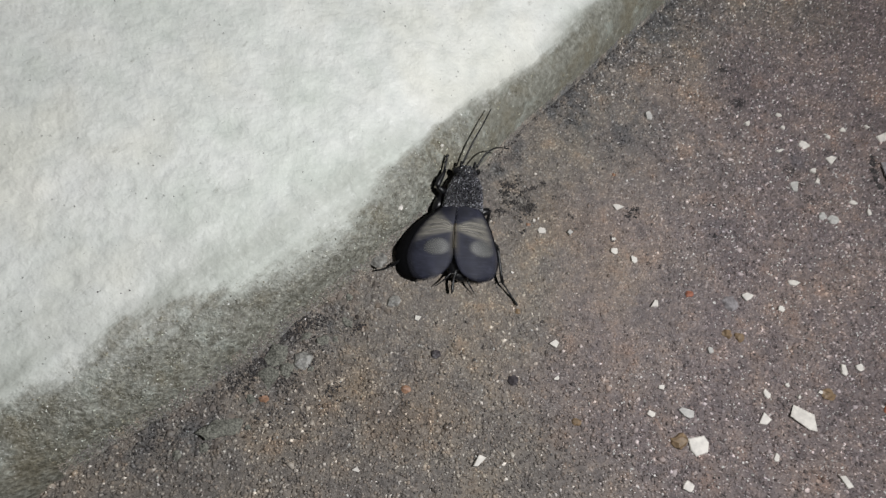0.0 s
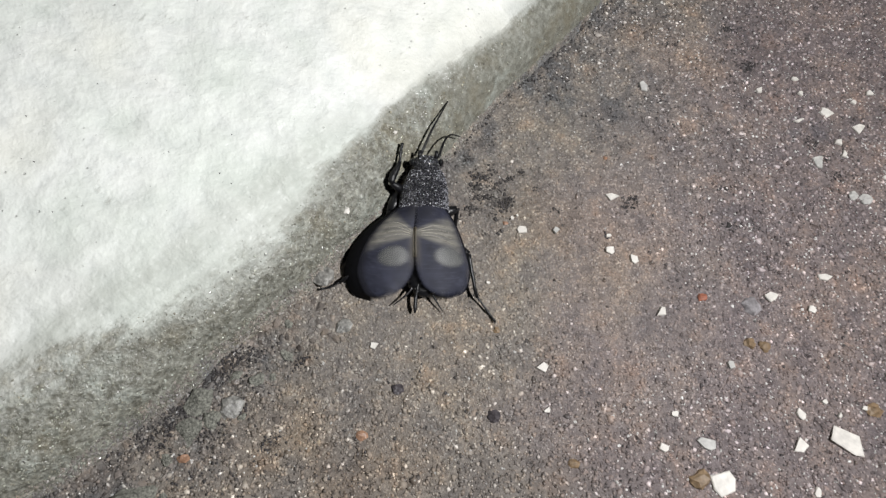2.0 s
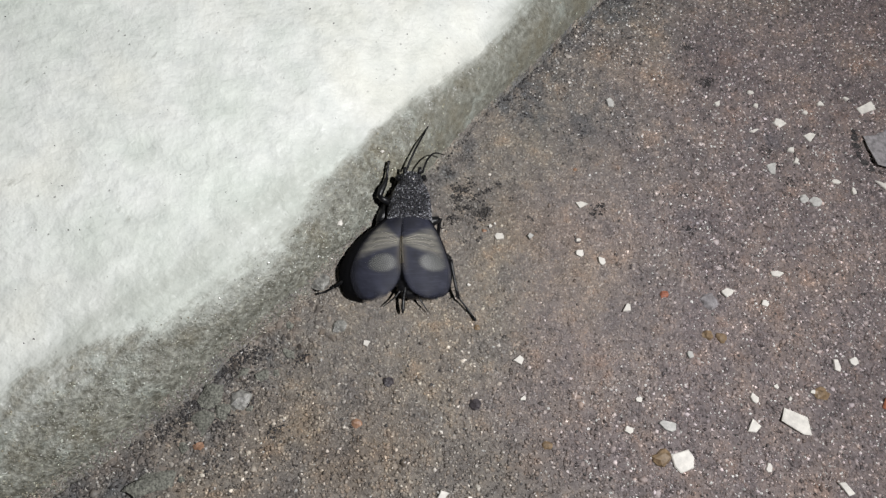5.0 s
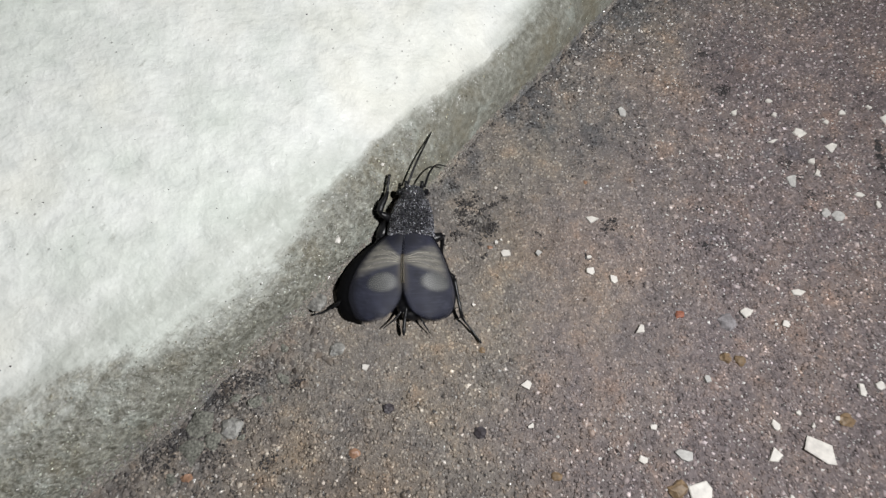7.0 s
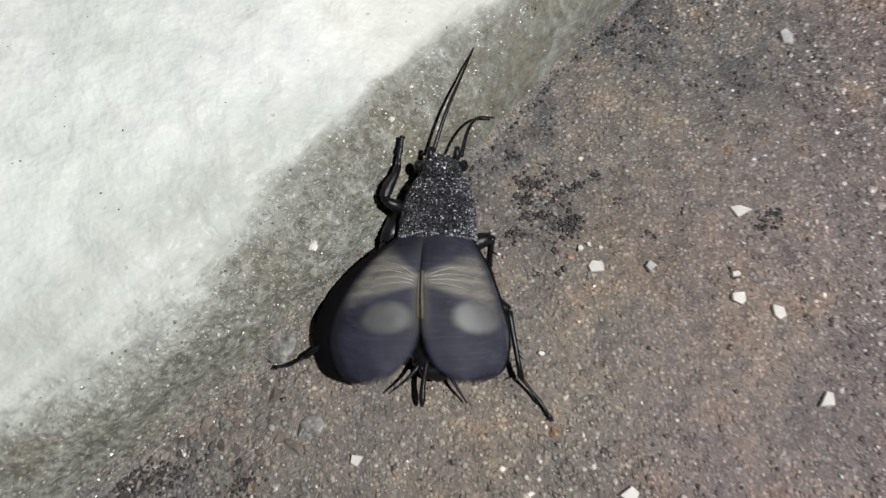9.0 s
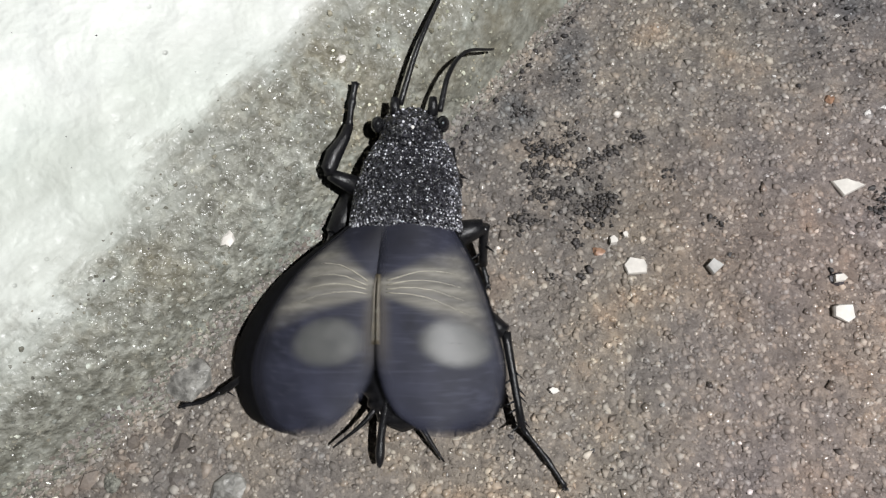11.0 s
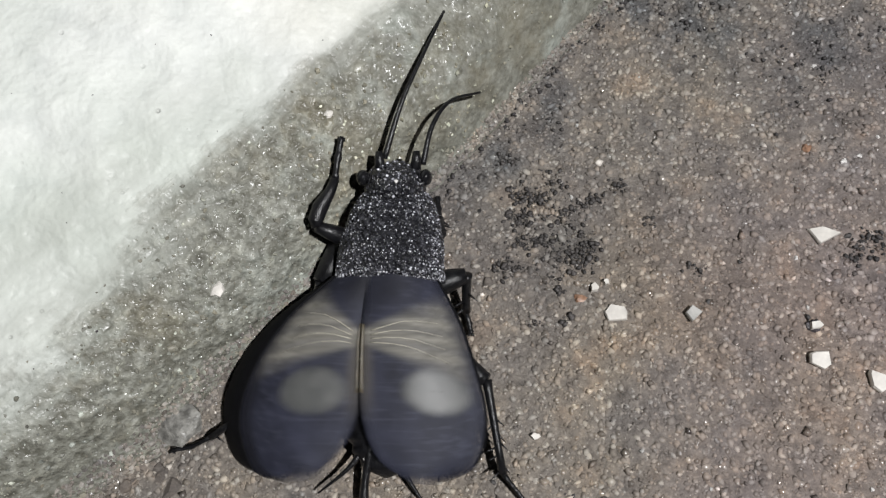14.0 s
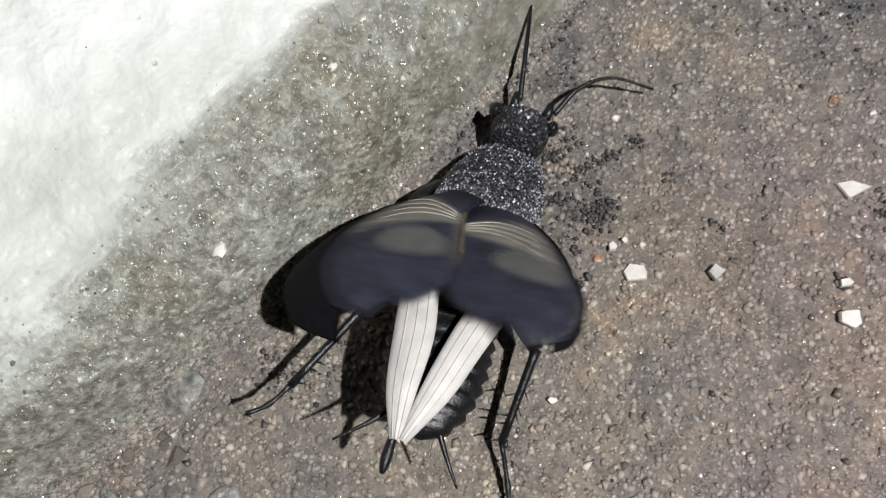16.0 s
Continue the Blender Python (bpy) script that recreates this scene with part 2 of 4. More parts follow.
M_CLOD = grain_material("clods", (0.9, 0.88, 0.89), 0.08, 0.05, 0.8)
M_GLINTBEAD = glint_granule_material()
M_VEIN = plain("cream_wing_vein", (0.31, 0.29, 0.24), 0.4, 0.2, 0.04, 0.002)
M_DARKVEIN = plain("brown_wing_vein", (0.095, 0.08, 0.055), 0.4, 0.3, 0.04, 0.002)
M_HINDWING = plain("white_folded_hindwing", (0.50, 0.48, 0.455), 0.5, 0.1, 0.12, 0.002)
M_CHIP = plain("white_paint_flake", (0.60, 0.57, 0.525), 0.6, 0.14, 0.09, 0.006)
M_GREYCHIP = plain("grey_stone_flake", (0.40, 0.39, 0.37), 0.6, 0.2, 0.07, 0.006)
M_BROWN = plain("brown_stone", (0.19, 0.13, 0.075), 0.55, 0.3, 0.06, 0.006)
M_RED = plain("brick_red_stone", (0.27, 0.10, 0.06), 0.55, 0.3, 0.05, 0.006)
M_ORANGE = plain("orange_stone", (0.26, 0.15, 0.095), 0.45, 0.3, 0.05, 0.006)
M_DARK = plain("dark_stone", (0.05, 0.043, 0.047), 0.45, 0.4, 0.05, 0.006)
M_DARKCRUMB = plain("dark_crumb", (0.04, 0.036, 0.036), 0.7, 0.6, 0.03, 0.006)
M_SOIL = plain("dark_brown_soil", (0.047, 0.042, 0.04), 0.6, 0.6, 0.03, 0.006)
M_CRUMB = plain("grey_crumb", (0.045, 0.041, 0.04), 0.6, 0.6, 0.03, 0.006)
M_GLINT = plain("quartz_glint", (0.46, 0.45, 0.43), 0.16, 0.3, 0.01, 0.003)
M_SLAB = plain("purplish_grey_stone", (0.23, 0.215, 0.22), 0.6, 0.35, 0.07, 0.012)
M_BRICK = plain("orange_red_brick", (0.36, 0.13, 0.07), 0.5, 0.25, 0.09, 0.006)
M_SPARK = plain("bright_glint", (0.6, 0.58, 0.56), 0.16, 0.4, 0.01, 0.003)
M_CEMENT = plain("grey_cement", (0.165, 0.165, 0.14), 0.75, 0.6, 0.03, 0.04)
M_QUARTZ = plain("grey_quartz", (0.19, 0.185, 0.17), 0.35, 0.5, 0.06, 0.02)


# ---- mesh helpers ----
def mesh_object(name, verts, faces, material, smooth=True, parent=None):
    me = bpy.data.meshes.new(name)
    me.from_pydata([tuple(v) for v in verts], [], [tuple(f) for f in faces])
    if smooth:
        me.polygons.foreach_set("use_smooth", [True] * len(me.polygons))
    me.materials.append(material)
    me.update()
    ob = new(name, me)
    ob.parent = parent
    return ob


def part(name, bm, material, parent, label="", at=None):
    """One mesh object from a bmesh in centimetres, under a thing or a part."""
    bmesh.ops.recalc_face_normals(bm, faces=bm.faces)
    bmesh.ops.scale(bm, vec=(CM, CM, CM), verts=bm.verts)
    me = bpy.data.meshes.new(name)
    bm.to_mesh(me)
    bm.free()
    me.polygons.foreach_set("use_smooth", [True] * len(me.polygons))
    me.materials.append(material)
    ob = new(name, me)
    ob.parent = parent
    if at:
        ob.location = [c * CM for c in at]
    return tagged(ob, label) if label else ob


def tube(bm, points, radii, sides=8):
    """A closed tapering tube through points."""
    rings, pts = [], [Vector(p) for p in points]
    for k, p in enumerate(pts):
        way = (pts[min(k + 1, len(pts) - 1)] - pts[max(k - 1, 0)]).normalized()
        side = way.cross(Vector((0.13, 0.21, 0.97))).normalized()
        up = side.cross(way)
        rings.append([bm.verts.new(p + radii[k] * (math.cos(a) * side + math.sin(a) * up)) for a in [2 * math.pi * i / sides for i in range(sides)]])
    for r, q in zip(rings, rings[1:]):
        for i in range(sides):
            bm.faces.new((r[i], r[(i + 1) % sides], q[(i + 1) % sides], q[i]))
    bm.faces.new(list(reversed(rings[0])))
    bm.faces.new(rings[-1])
    return bm


def bent(points, steps=14):
    """A smooth run of places through a few given ones (Catmull-Rom)."""
    p = [Vector(q) for q in points]
    p = [2 * p[0] - p[1], *p, 2 * p[-1] - p[-2]]
    out = []
    for k in range(1, len(p) - 2):
        for i in range(steps):
            t = i / steps
            a, b, c, d = p[k - 1:k + 3]
            out.append(0.5 * (2 * b + (c - a) * t + (2 * a - 5 * b + 4 * c - d) * t * t + (3 * b - a - 3 * c + d) * t ** 3))
    return out + [p[-2]]


def loft(bm, sections, around=20):
    """A closed body from oval sections (y, z centre, half width, half height up, half height down, squareness)."""
    rings = []
    for x, y, z, w, hu, hd, sq in sections:
        ring = []
        for i in range(around):
            a = 2 * math.pi * i / around
            c, s = math.cos(a), math.sin(a)
            c, s = math.copysign(abs(c) ** sq, c), math.copysign(abs(s) ** sq, s)
            ring.append(bm.verts.new((x + w * c, y, z + (hu if s > 0 else hd) * s)))
        rings.append(ring)
    for r, q in zip(rings, rings[1:]):
        for i in range(around):
            bm.faces.new((r[i], r[(i + 1) % around], q[(i + 1) % around], q[i]))
    bm.faces.new(list(reversed(rings[0])))
    bm.faces.new(rings[-1])
    return bm


# ---- the setting ----
S_DIR, O_DIR = np.array([0.6816, 0.7317]), np.array([-0.7317, 0.6816])
CREASE = ([-200, -12, -6.1, -4.5, -3.0, -1.4, 2.6, 6.6, 14, 200], [1.6, 1.5, 1.0, 0.62, 0.42, 0.24, 0.26, 0.13, 0.1, 0.1])
# the wall's splayed foot: out from the corner (u) and up (z), and the way along that face (v)
FOOT_U = [-0.12, -0.03, 0.0, 0.1, 0.2, 0.3, 0.55, 0.8, 1.08, 1.6, 2.4, 3.6, 6.0, 11.0, 14.0, 15.5, 16.0, 17.0]
FOOT_Z = [-0.6, -0.1, 0.0, 0.2, 0.37, 0.49, 0.65, 0.77, 0.88, 1.0, 1.1, 1.2, 1.35, 1.6, 2.6, 5.0, 12.0, 240.0]
FOOT_V = np.concatenate([[0.0], np.cumsum(np.hypot(np.diff(FOOT_U), np.diff(FOOT_Z)))])
FOOT_V = FOOT_V - FOOT_V[2]


def crease(s):
    return np.interp(s, *CREASE) + np.interp(s, [-0.5, 0.8], [0.15, 0.07]) * fbm(s * 0.9, s * 0.0 + 3.3, 4, 40)


def ground_height(x, y):
    near = np.exp(-((x * x + y * y) / 400.0))
    return near * (0.05 * fbm(x * 0.55, y * 0.55, 2, 5) + 0.035 * fbm(x * 4.0, y * 4.0, 3, 6)) - 0.02


def grown(fine_from, fine_to, step, reach):
    """Lines of a grid: even in the middle, ever wider outside."""
    lines = list(np.arange(fine_from, fine_to + step / 2, step))
    for sign, edge in ((-1, fine_from), (1, fine_to)):
        gap, at = step, edge
        while abs(at - edge) < reach:
            gap *= 1.35
            at = at + sign * gap
            lines.append(at)
    return np.array(sorted(lines))


def grid_faces(rows, cols):
    i = np.arange((rows - 1) * (cols - 1))
    a = (i // (cols - 1)) * cols + i % (cols - 1)
    return np.stack([a, a + 1, a + cols + 1, a + cols], 1)


def array_mesh(name, verts, faces, material):
    """A mesh object from arrays of places (cm) and faces."""
    me = bpy.data.meshes.new(name)
    k = faces.shape[1]
    me.vertices.add(len(verts))
    me.vertices.foreach_set("co", (verts * CM).astype(np.float32).ravel())
    me.loops.add(faces.size)
    me.loops.foreach_set("vertex_index", faces.astype(np.int32).ravel())
    me.polygons.add(len(faces))
    me.polygons.foreach_set("loop_start", np.arange(0, faces.size, k, dtype=np.int32))
    me.polygons.foreach_set("use_smooth", np.ones(len(faces), dtype=bool))
    me.materials.append(material)
    me.update(calc_edges=True)
    me.validate()
    return new(name, me)


def ground_tone(x, y):
    """How blue-grey, how purplish and how rusty the sand is at a place."""
    blobs = [(2.7, 2.0, 0.8, 0.5, 0.55), (3.7, 2.3, 0.6, 0.45, 0.3), (3.8, 4.3, 1.4, 0.7, 0.55), (2.0, 2.4, 0.5, 0.3, 0.45), (1.2, 0.5, 0.34, 0.3, 0.25), (-2.0, -1.75, 0.6, 0.4, 0.45), (-2.6, -2.4, 0.6, 0.5, 0.5), (-1.3, -1.5, 0.4, 0.25, 0.5), (0.9, 1.3, 0.4, 0.3, 0.3), (6.2, 1.5, 0.5, 0.35, 0.5),
             (-3.6, -3.3, 0.9, 0.6, 0.5), (5.6, 3.2, 0.6, 0.5, 0.3), (4.6, 0.1, 0.4, 0.3, 0.25)]
    soot = sum(k * np.exp(-((x - a) / w) ** 2 - ((y - b) / h) ** 2) for a, b, w, h, k in blobs)
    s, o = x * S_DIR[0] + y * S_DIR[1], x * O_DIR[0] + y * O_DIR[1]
    # darker blue-grey along the corner under the wall as well
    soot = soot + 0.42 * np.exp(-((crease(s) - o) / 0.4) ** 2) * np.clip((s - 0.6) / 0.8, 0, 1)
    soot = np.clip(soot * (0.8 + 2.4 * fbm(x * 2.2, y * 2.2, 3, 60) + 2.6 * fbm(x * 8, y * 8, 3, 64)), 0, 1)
    plum = np.clip((x * 0.8 - y * 0.25 - 1.6) / 3.0 + 1.0 * fbm(x * 0.4, y * 0.4, 3, 61), 0, 1)
    warm = [(-0.3, -2.7, 1.6, 0.7, 0.9), (2.0, 0.0, 0.9, 0.6, 0.7), (4.3, 2.6, 0.5, 0.4, 0.4), (0.9, -1.6, 0.9, 0.5, 0.4)]
    rust = sum(k * np.exp(-((x - a) / w) ** 2 - ((y - b) / h) ** 2) for a, b, w, h, k in warm)
    rust = np.clip(rust * (0.9 + 1.8 * fbm(x * 1.6, y * 1.6, 3, 66)), 0, 1)
    return soot, plum, rust


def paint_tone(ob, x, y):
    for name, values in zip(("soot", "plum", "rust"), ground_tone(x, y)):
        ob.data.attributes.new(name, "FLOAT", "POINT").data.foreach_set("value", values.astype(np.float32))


def build_ground():
    xs, ys = grown(-7, 10, 0.06, 3000), grown(-6, 8, 0.06, 3000)
    x, y = np.meshgrid(xs, ys)
    verts = np.stack([x, y, ground_height(x, y)], -1).reshape(-1, 3)
    ob = array_mesh("ground", verts, grid_faces(len(ys), len(xs)), M_GROUND)
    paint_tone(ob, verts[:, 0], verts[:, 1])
    tagged(ob, "sandy brown-grey concrete ground with loose coarse grains", "ground", kind="structure")


def wall_point(s, v):
    """A place on the wall's face, s along it and v up its slope."""
    smooth = np.interp(s, *CREASE)
    steps = [v + d for d in (-0.08, -0.04, 0.0, 0.04, 0.08)]
    u = sum(np.interp(w, FOOT_V, FOOT_U) for w in steps) / 5
    z = sum(np.interp(w, FOOT_V, FOOT_Z) for w in steps) / 5
    lean = np.arctan2(np.interp(v + 0.1, FOOT_V, FOOT_Z) - np.interp(v - 0.1, FOOT_V, FOOT_Z), np.interp(v + 0.1, FOOT_V, FOOT_U) - np.interp(v - 0.1, FOOT_V, FOOT_U))
    near = np.exp(-(s / 25.0) ** 2) * (v < 20)
    out = near * (0.05 * fbm(s * 0.7, v * 0.7 + 5, 3, 21) + 0.034 * fbm(s * 3.0, v * 3.0, 3, 22) + (0.007 + 0.008 * (v < stain_top(s))) * fbm(s * 9.0, v * 9.0, 2, 24))
    o = smooth + (crease(s) - smooth) * np.exp(-(np.maximum(v, 0) / 0.5)) + u - out * np.sin(lean)
    return np.stack([s * S_DIR[0] + o * O_DIR[0], s * S_DIR[1] + o * O_DIR[1], z + out * np.cos(lean)], -1)


def stain_top(s):
    """How far up the slope grime covers the wall's foot."""
    u = np.interp(s, [-8, -6, -5.2, -4.4, -3.7, -3.2, -2.7, -1.9, -1.4, -0.9, -0.3, 0.3, 1.2, 1.9, 2.4, 3.3, 4.3, 8], [0.9, 0.88, 0.82, 0.9, 0.88, 0.74, 0.62, 0.53, 0.52, 0.57, 0.67, 0.74, 0.7, 0.62, 0.57, 0.52, 0.65, 0.7])
    return np.interp(u, FOOT_U, FOOT_V) + 0.07 * fbm(s * 1.6, s * 0 + 1.7, 4, 33)


def build_wall():
    ss = grown(-8, 11, 0.05, 900)
    vs = np.concatenate([np.linspace(FOOT_V[0], -0.05, 8), np.arange(0, 3.0, 0.05), np.arange(3.0, 9.0, 0.1), np.linspace(9.0, FOOT_V[-1], 60)])
    s, v = np.meshgrid(ss, vs)
    front = wall_point(s, v)
    verts = front.reshape(-1, 3)
    faces = grid_faces(len(vs), len(ss))
    # the back of the wall and its top
    back = front[[0, -1]].copy()
    back[0, :, :2] += O_DIR * 37
    back[1, :, :2] += O_DIR * 20
    base, n = len(verts), len(ss)
    verts = np.concatenate([verts, back.reshape(-1, 3)])
    i = np.arange(n - 1)
    top = (len(vs) - 1) * n
    faces = np.concatenate([faces, np.stack([top + i, top + i + 1, base + n + i + 1, base + n + i], 1), np.stack([base + n + i, base + n + i + 1, base + i + 1, base + i], 1)])
    ob = array_mesh("wall_plaster", verts, faces, M_WALL)
    amount = np.clip(0.5 + (stain_top(s) - v) / np.interp(s, [-4, -2.5, -0.5, 1.0], [0.9, 0.6, 0.5, 0.36]), 0, 1).ravel()
    amount = np.concatenate([amount, np.zeros(2 * n)])
    layer = ob.data.attributes.new("stain", "FLOAT", "POINT")
    layer.data.foreach_set("value", amount.astype(np.float32))
    veil = np.clip(1 - (v - stain_top(s)) / np.interp(s, [-4, -2.5, -1, 0.5, 2], [1.5, 1.7, 1.4, 0.7, 0.4]), 0, 1) ** 1.5
    veil = np.concatenate([veil.ravel(), np.zeros(2 * n)])
    ob.data.attributes.new("veil", "FLOAT", "POINT").data.foreach_set("value", veil.astype(np.float32))
    grit = np.concatenate([np.interp(s, [0.6, 1.6], [1.0, 0.3]).ravel(), np.zeros(2 * n)])
    ob.data.attributes.new("gritty", "FLOAT", "POINT").data.foreach_set("value", grit.astype(np.float32))
    tagged(ob, "rough whitewashed plaster foot of a wall, grimy grey-green along the ground", "wall", kind="structure")


GOLD = (1 + 5 ** 0.5) / 2
ICO_V = np.array([(-1, GOLD, 0), (1, GOLD, 0), (-1, -GOLD, 0), (1, -GOLD, 0), (0, -1, GOLD), (0, 1, GOLD), (0, -1, -GOLD), (0, 1, -GOLD),
                  (GOLD, 0, -1), (GOLD, 0, 1), (-GOLD, 0, -1), (-GOLD, 0, 1)]) / math.hypot(1, GOLD)
ICO_F = np.array([(0, 11, 5), (0, 5, 1), (0, 1, 7), (0, 7, 10), (0, 10, 11), (1, 5, 9), (5, 11, 4), (11, 10, 2), (10, 7, 6), (7, 1, 8),
                  (3, 9, 4), (3, 4, 2), (3, 2, 6), (3, 6, 8), (3, 8, 9), (4, 9, 5), (2, 4, 11), (6, 2, 10), (8, 6, 7), (9, 8, 1)])


OCT_V = np.array([(1, 0, 0), (-1, 0, 0), (0, 1, 0), (0, -1, 0), (0, 0, 1), (0, 0, -1)], float)
OCT_F = np.array([(0, 2, 4), (2, 1, 4), (1, 3, 4), (3, 0, 4), (2, 0, 5), (1, 2, 5), (3, 1, 5), (0, 3, 5)])


def grain_cloud(name, places, sizes, rng, material, label, jag=0.4, category="sand", toned=False, smooth=False, squash=1.0, angular=False):
    """Many small uneven stones in one mesh; angular ones have fewer facets."""
    n = len(places)
    ball, faces_one = (OCT_V * 1.15, OCT_F) if angular else (ICO_V, ICO_F)
    axes = np.linalg.qr(rng.normal(size=(n, 3, 3)))[0]
    shape = rng.uniform(0.65, 1.3, (n, 1, 3))
    local = (ball[None] * (1 + rng.uniform(-jag, jag, (n, len(ball), 1)))) * shape
    solid = np.einsum("nij,nkj->nki", axes, local) * sizes[:, None, None]
    solid[:, :, 2] *= squash
    verts = (solid + places[:, None]).reshape(-1, 3)
    faces = (faces_one[None] + len(ball) * np.arange(n)[:, None, None]).reshape(-1, 3)
    ob = array_mesh(name, verts, faces, material)
    ob.data.polygons.foreach_set("use_smooth", np.full(len(faces), smooth))
    if toned:
        paint_tone(ob, verts[:, 0], verts[:, 1])
    return tagged(ob, label, category, kind="stuff")


def build_grains():
    rng = np.random.default_rng(3)

    def spread(count, x0, x1, y0, y1, lo, hi, sink):
        x, y = rng.uniform(x0, x1, count), rng.uniform(y0, y1, count)
        s, o = x * S_DIR[0] + y * S_DIR[1], x * O_DIR[0] + y * O_DIR[1]
        keep = o < crease(s) + 0.15
        # fine sand lies about the cricket and gives way to coarse sand further out
        fine = np.clip(np.minimum(np.minimum(x + 2.7, 5.2 - x), np.minimum(y + 2.9, 3.8 - y)) / 1.8 + 0.5 * fbm(x * 1.1, y * 1.1, 3, 71), 0, 1)
        keep &= rng.random(count) > 0.95 * fine if x1 > 6 else rng.random(count) < 2.5 * fine
        x, y = x[keep], y[keep]
        size = lo + (hi - lo) * rng.random(len(x)) ** 2
        z = ground_height(x, y) + size * sink
        return np.stack([x, y, z], 1), size

    sets = [spread(78000, -2.7, 5.2, -2.9, 3.8, 0.007, 0.027, -0.25), spread(150000, -6, 10, -5, 7.5, 0.010, 0.030, 0.1), spread(2600, -6, 10, -5, 7.5, 0.03, 0.062, -0.25)]
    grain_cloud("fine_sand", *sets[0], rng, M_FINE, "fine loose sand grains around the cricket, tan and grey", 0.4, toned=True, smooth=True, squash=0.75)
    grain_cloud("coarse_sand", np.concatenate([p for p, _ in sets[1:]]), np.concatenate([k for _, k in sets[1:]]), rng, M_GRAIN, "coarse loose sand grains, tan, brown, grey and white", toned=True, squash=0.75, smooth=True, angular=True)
    # stray quartz, coloured pale as glints, and dark grains that catch the eye
    for name, count, material, label in (("quartz_glints", 2600, M_GLINT, "quartz grains painted pale as glints in the sand"), ("dark_grains", 5200, M_CRUMB, "tiny dark grains in the sand"), ("pale_grains", 5200, M_SPARK, "quartz grains painted pale as glints in the open sand")):
        places, size = spread(count, 2.4 if material is M_SPARK else -3.5, 9.5, -4.2, 7.0, 0.007, 0.02, 0.3)
        grain_cloud(name, places, size, rng, material, label, squash=0.8)
    # bigger clods along the wall's foot
    count = 520
    s = rng.uniform(-5.5, -1.4, count)
    o = crease(s) - 0.75 * rng.random(count) ** 1.5
    x, y = s * S_DIR[0] + o * O_DIR[0], s * S_DIR[1] + o * O_DIR[1]
    k = 0.018 + 0.04 * rng.random(count) ** 3
    grain_cloud("clods", np.stack([x, y, ground_height(x, y) - 0.15 * k], 1), k, rng, M_CLOD, "rough grey and dark clods along the wall's foot", 0.4, "clod", toned=True, squash=0.7)
    # grains that stick to the foot of the wall
    count = 16000
    s, v = rng.uniform(-6, 7, count), 1.5 * rng.random(count) ** 1.1
    size = 0.004 + 0.012 * rng.random(count) ** 3
    keep = (v < stain_top(s) * rng.uniform(0.5, 1.15, count)) & (rng.random(count) > np.clip((s - 0.8) / 1.2, 0, 0.85))
    grain_cloud("wall_sand", wall_point(s, v)[keep], size[keep], rng, M_WALLGRAIN, "fine grey sand grains stuck to the wall's foot", 0.45)
    count = 11000
    s = rng.uniform(-6, 7, count)
    v = np.interp(s, [-0.2, 0.8], [0.25, 0.1]) * rng.random(count) ** 2.5
    grain_cloud("crept_sand", wall_point(s, v), 0.006 + 0.015 * rng.random(count) ** 2, rng, M_FINE, "loose sand grains banked against the wall's foot", toned=True, squash=0.7)
    # small dark specks on the whitewash
    count = 380
    s, v = rng.uniform(-6, 7, count), rng.uniform(0.6, 6.5, count)
    grain_cloud("wall_specks", wall_point(s, v), 0.003 + 0.008 * rng.random(count) ** 3, rng, M_DARK, "tiny dark specks on the whitewashed wall", category="speck")


def crumbs(places, label, material=None):
    """Loose dark crumbs strewn about a few spots (x, y, reach, count)."""
    rng = np.random.default_rng(len(label))
    at, size = [], []
    for x, y, reach, count in places:
        px, py = x + reach * rng.normal(size=count) * 0.55, y + reach * rng.normal(size=count) * 0.45
        k = 0.005 + 0.014 * rng.random(count) ** 3
        at.append(np.stack([px, py, ground_height(px, py) + 0.008 + 0.3 * k], 1))
        size.append(k)
    grain_cloud("dark_crumbs", np.concatenate(at), np.concatenate(size), rng, material or M_DARKCRUMB, label, 0.35, "crumbs", smooth=True, squash=0.6)


build_ground()
build_wall()


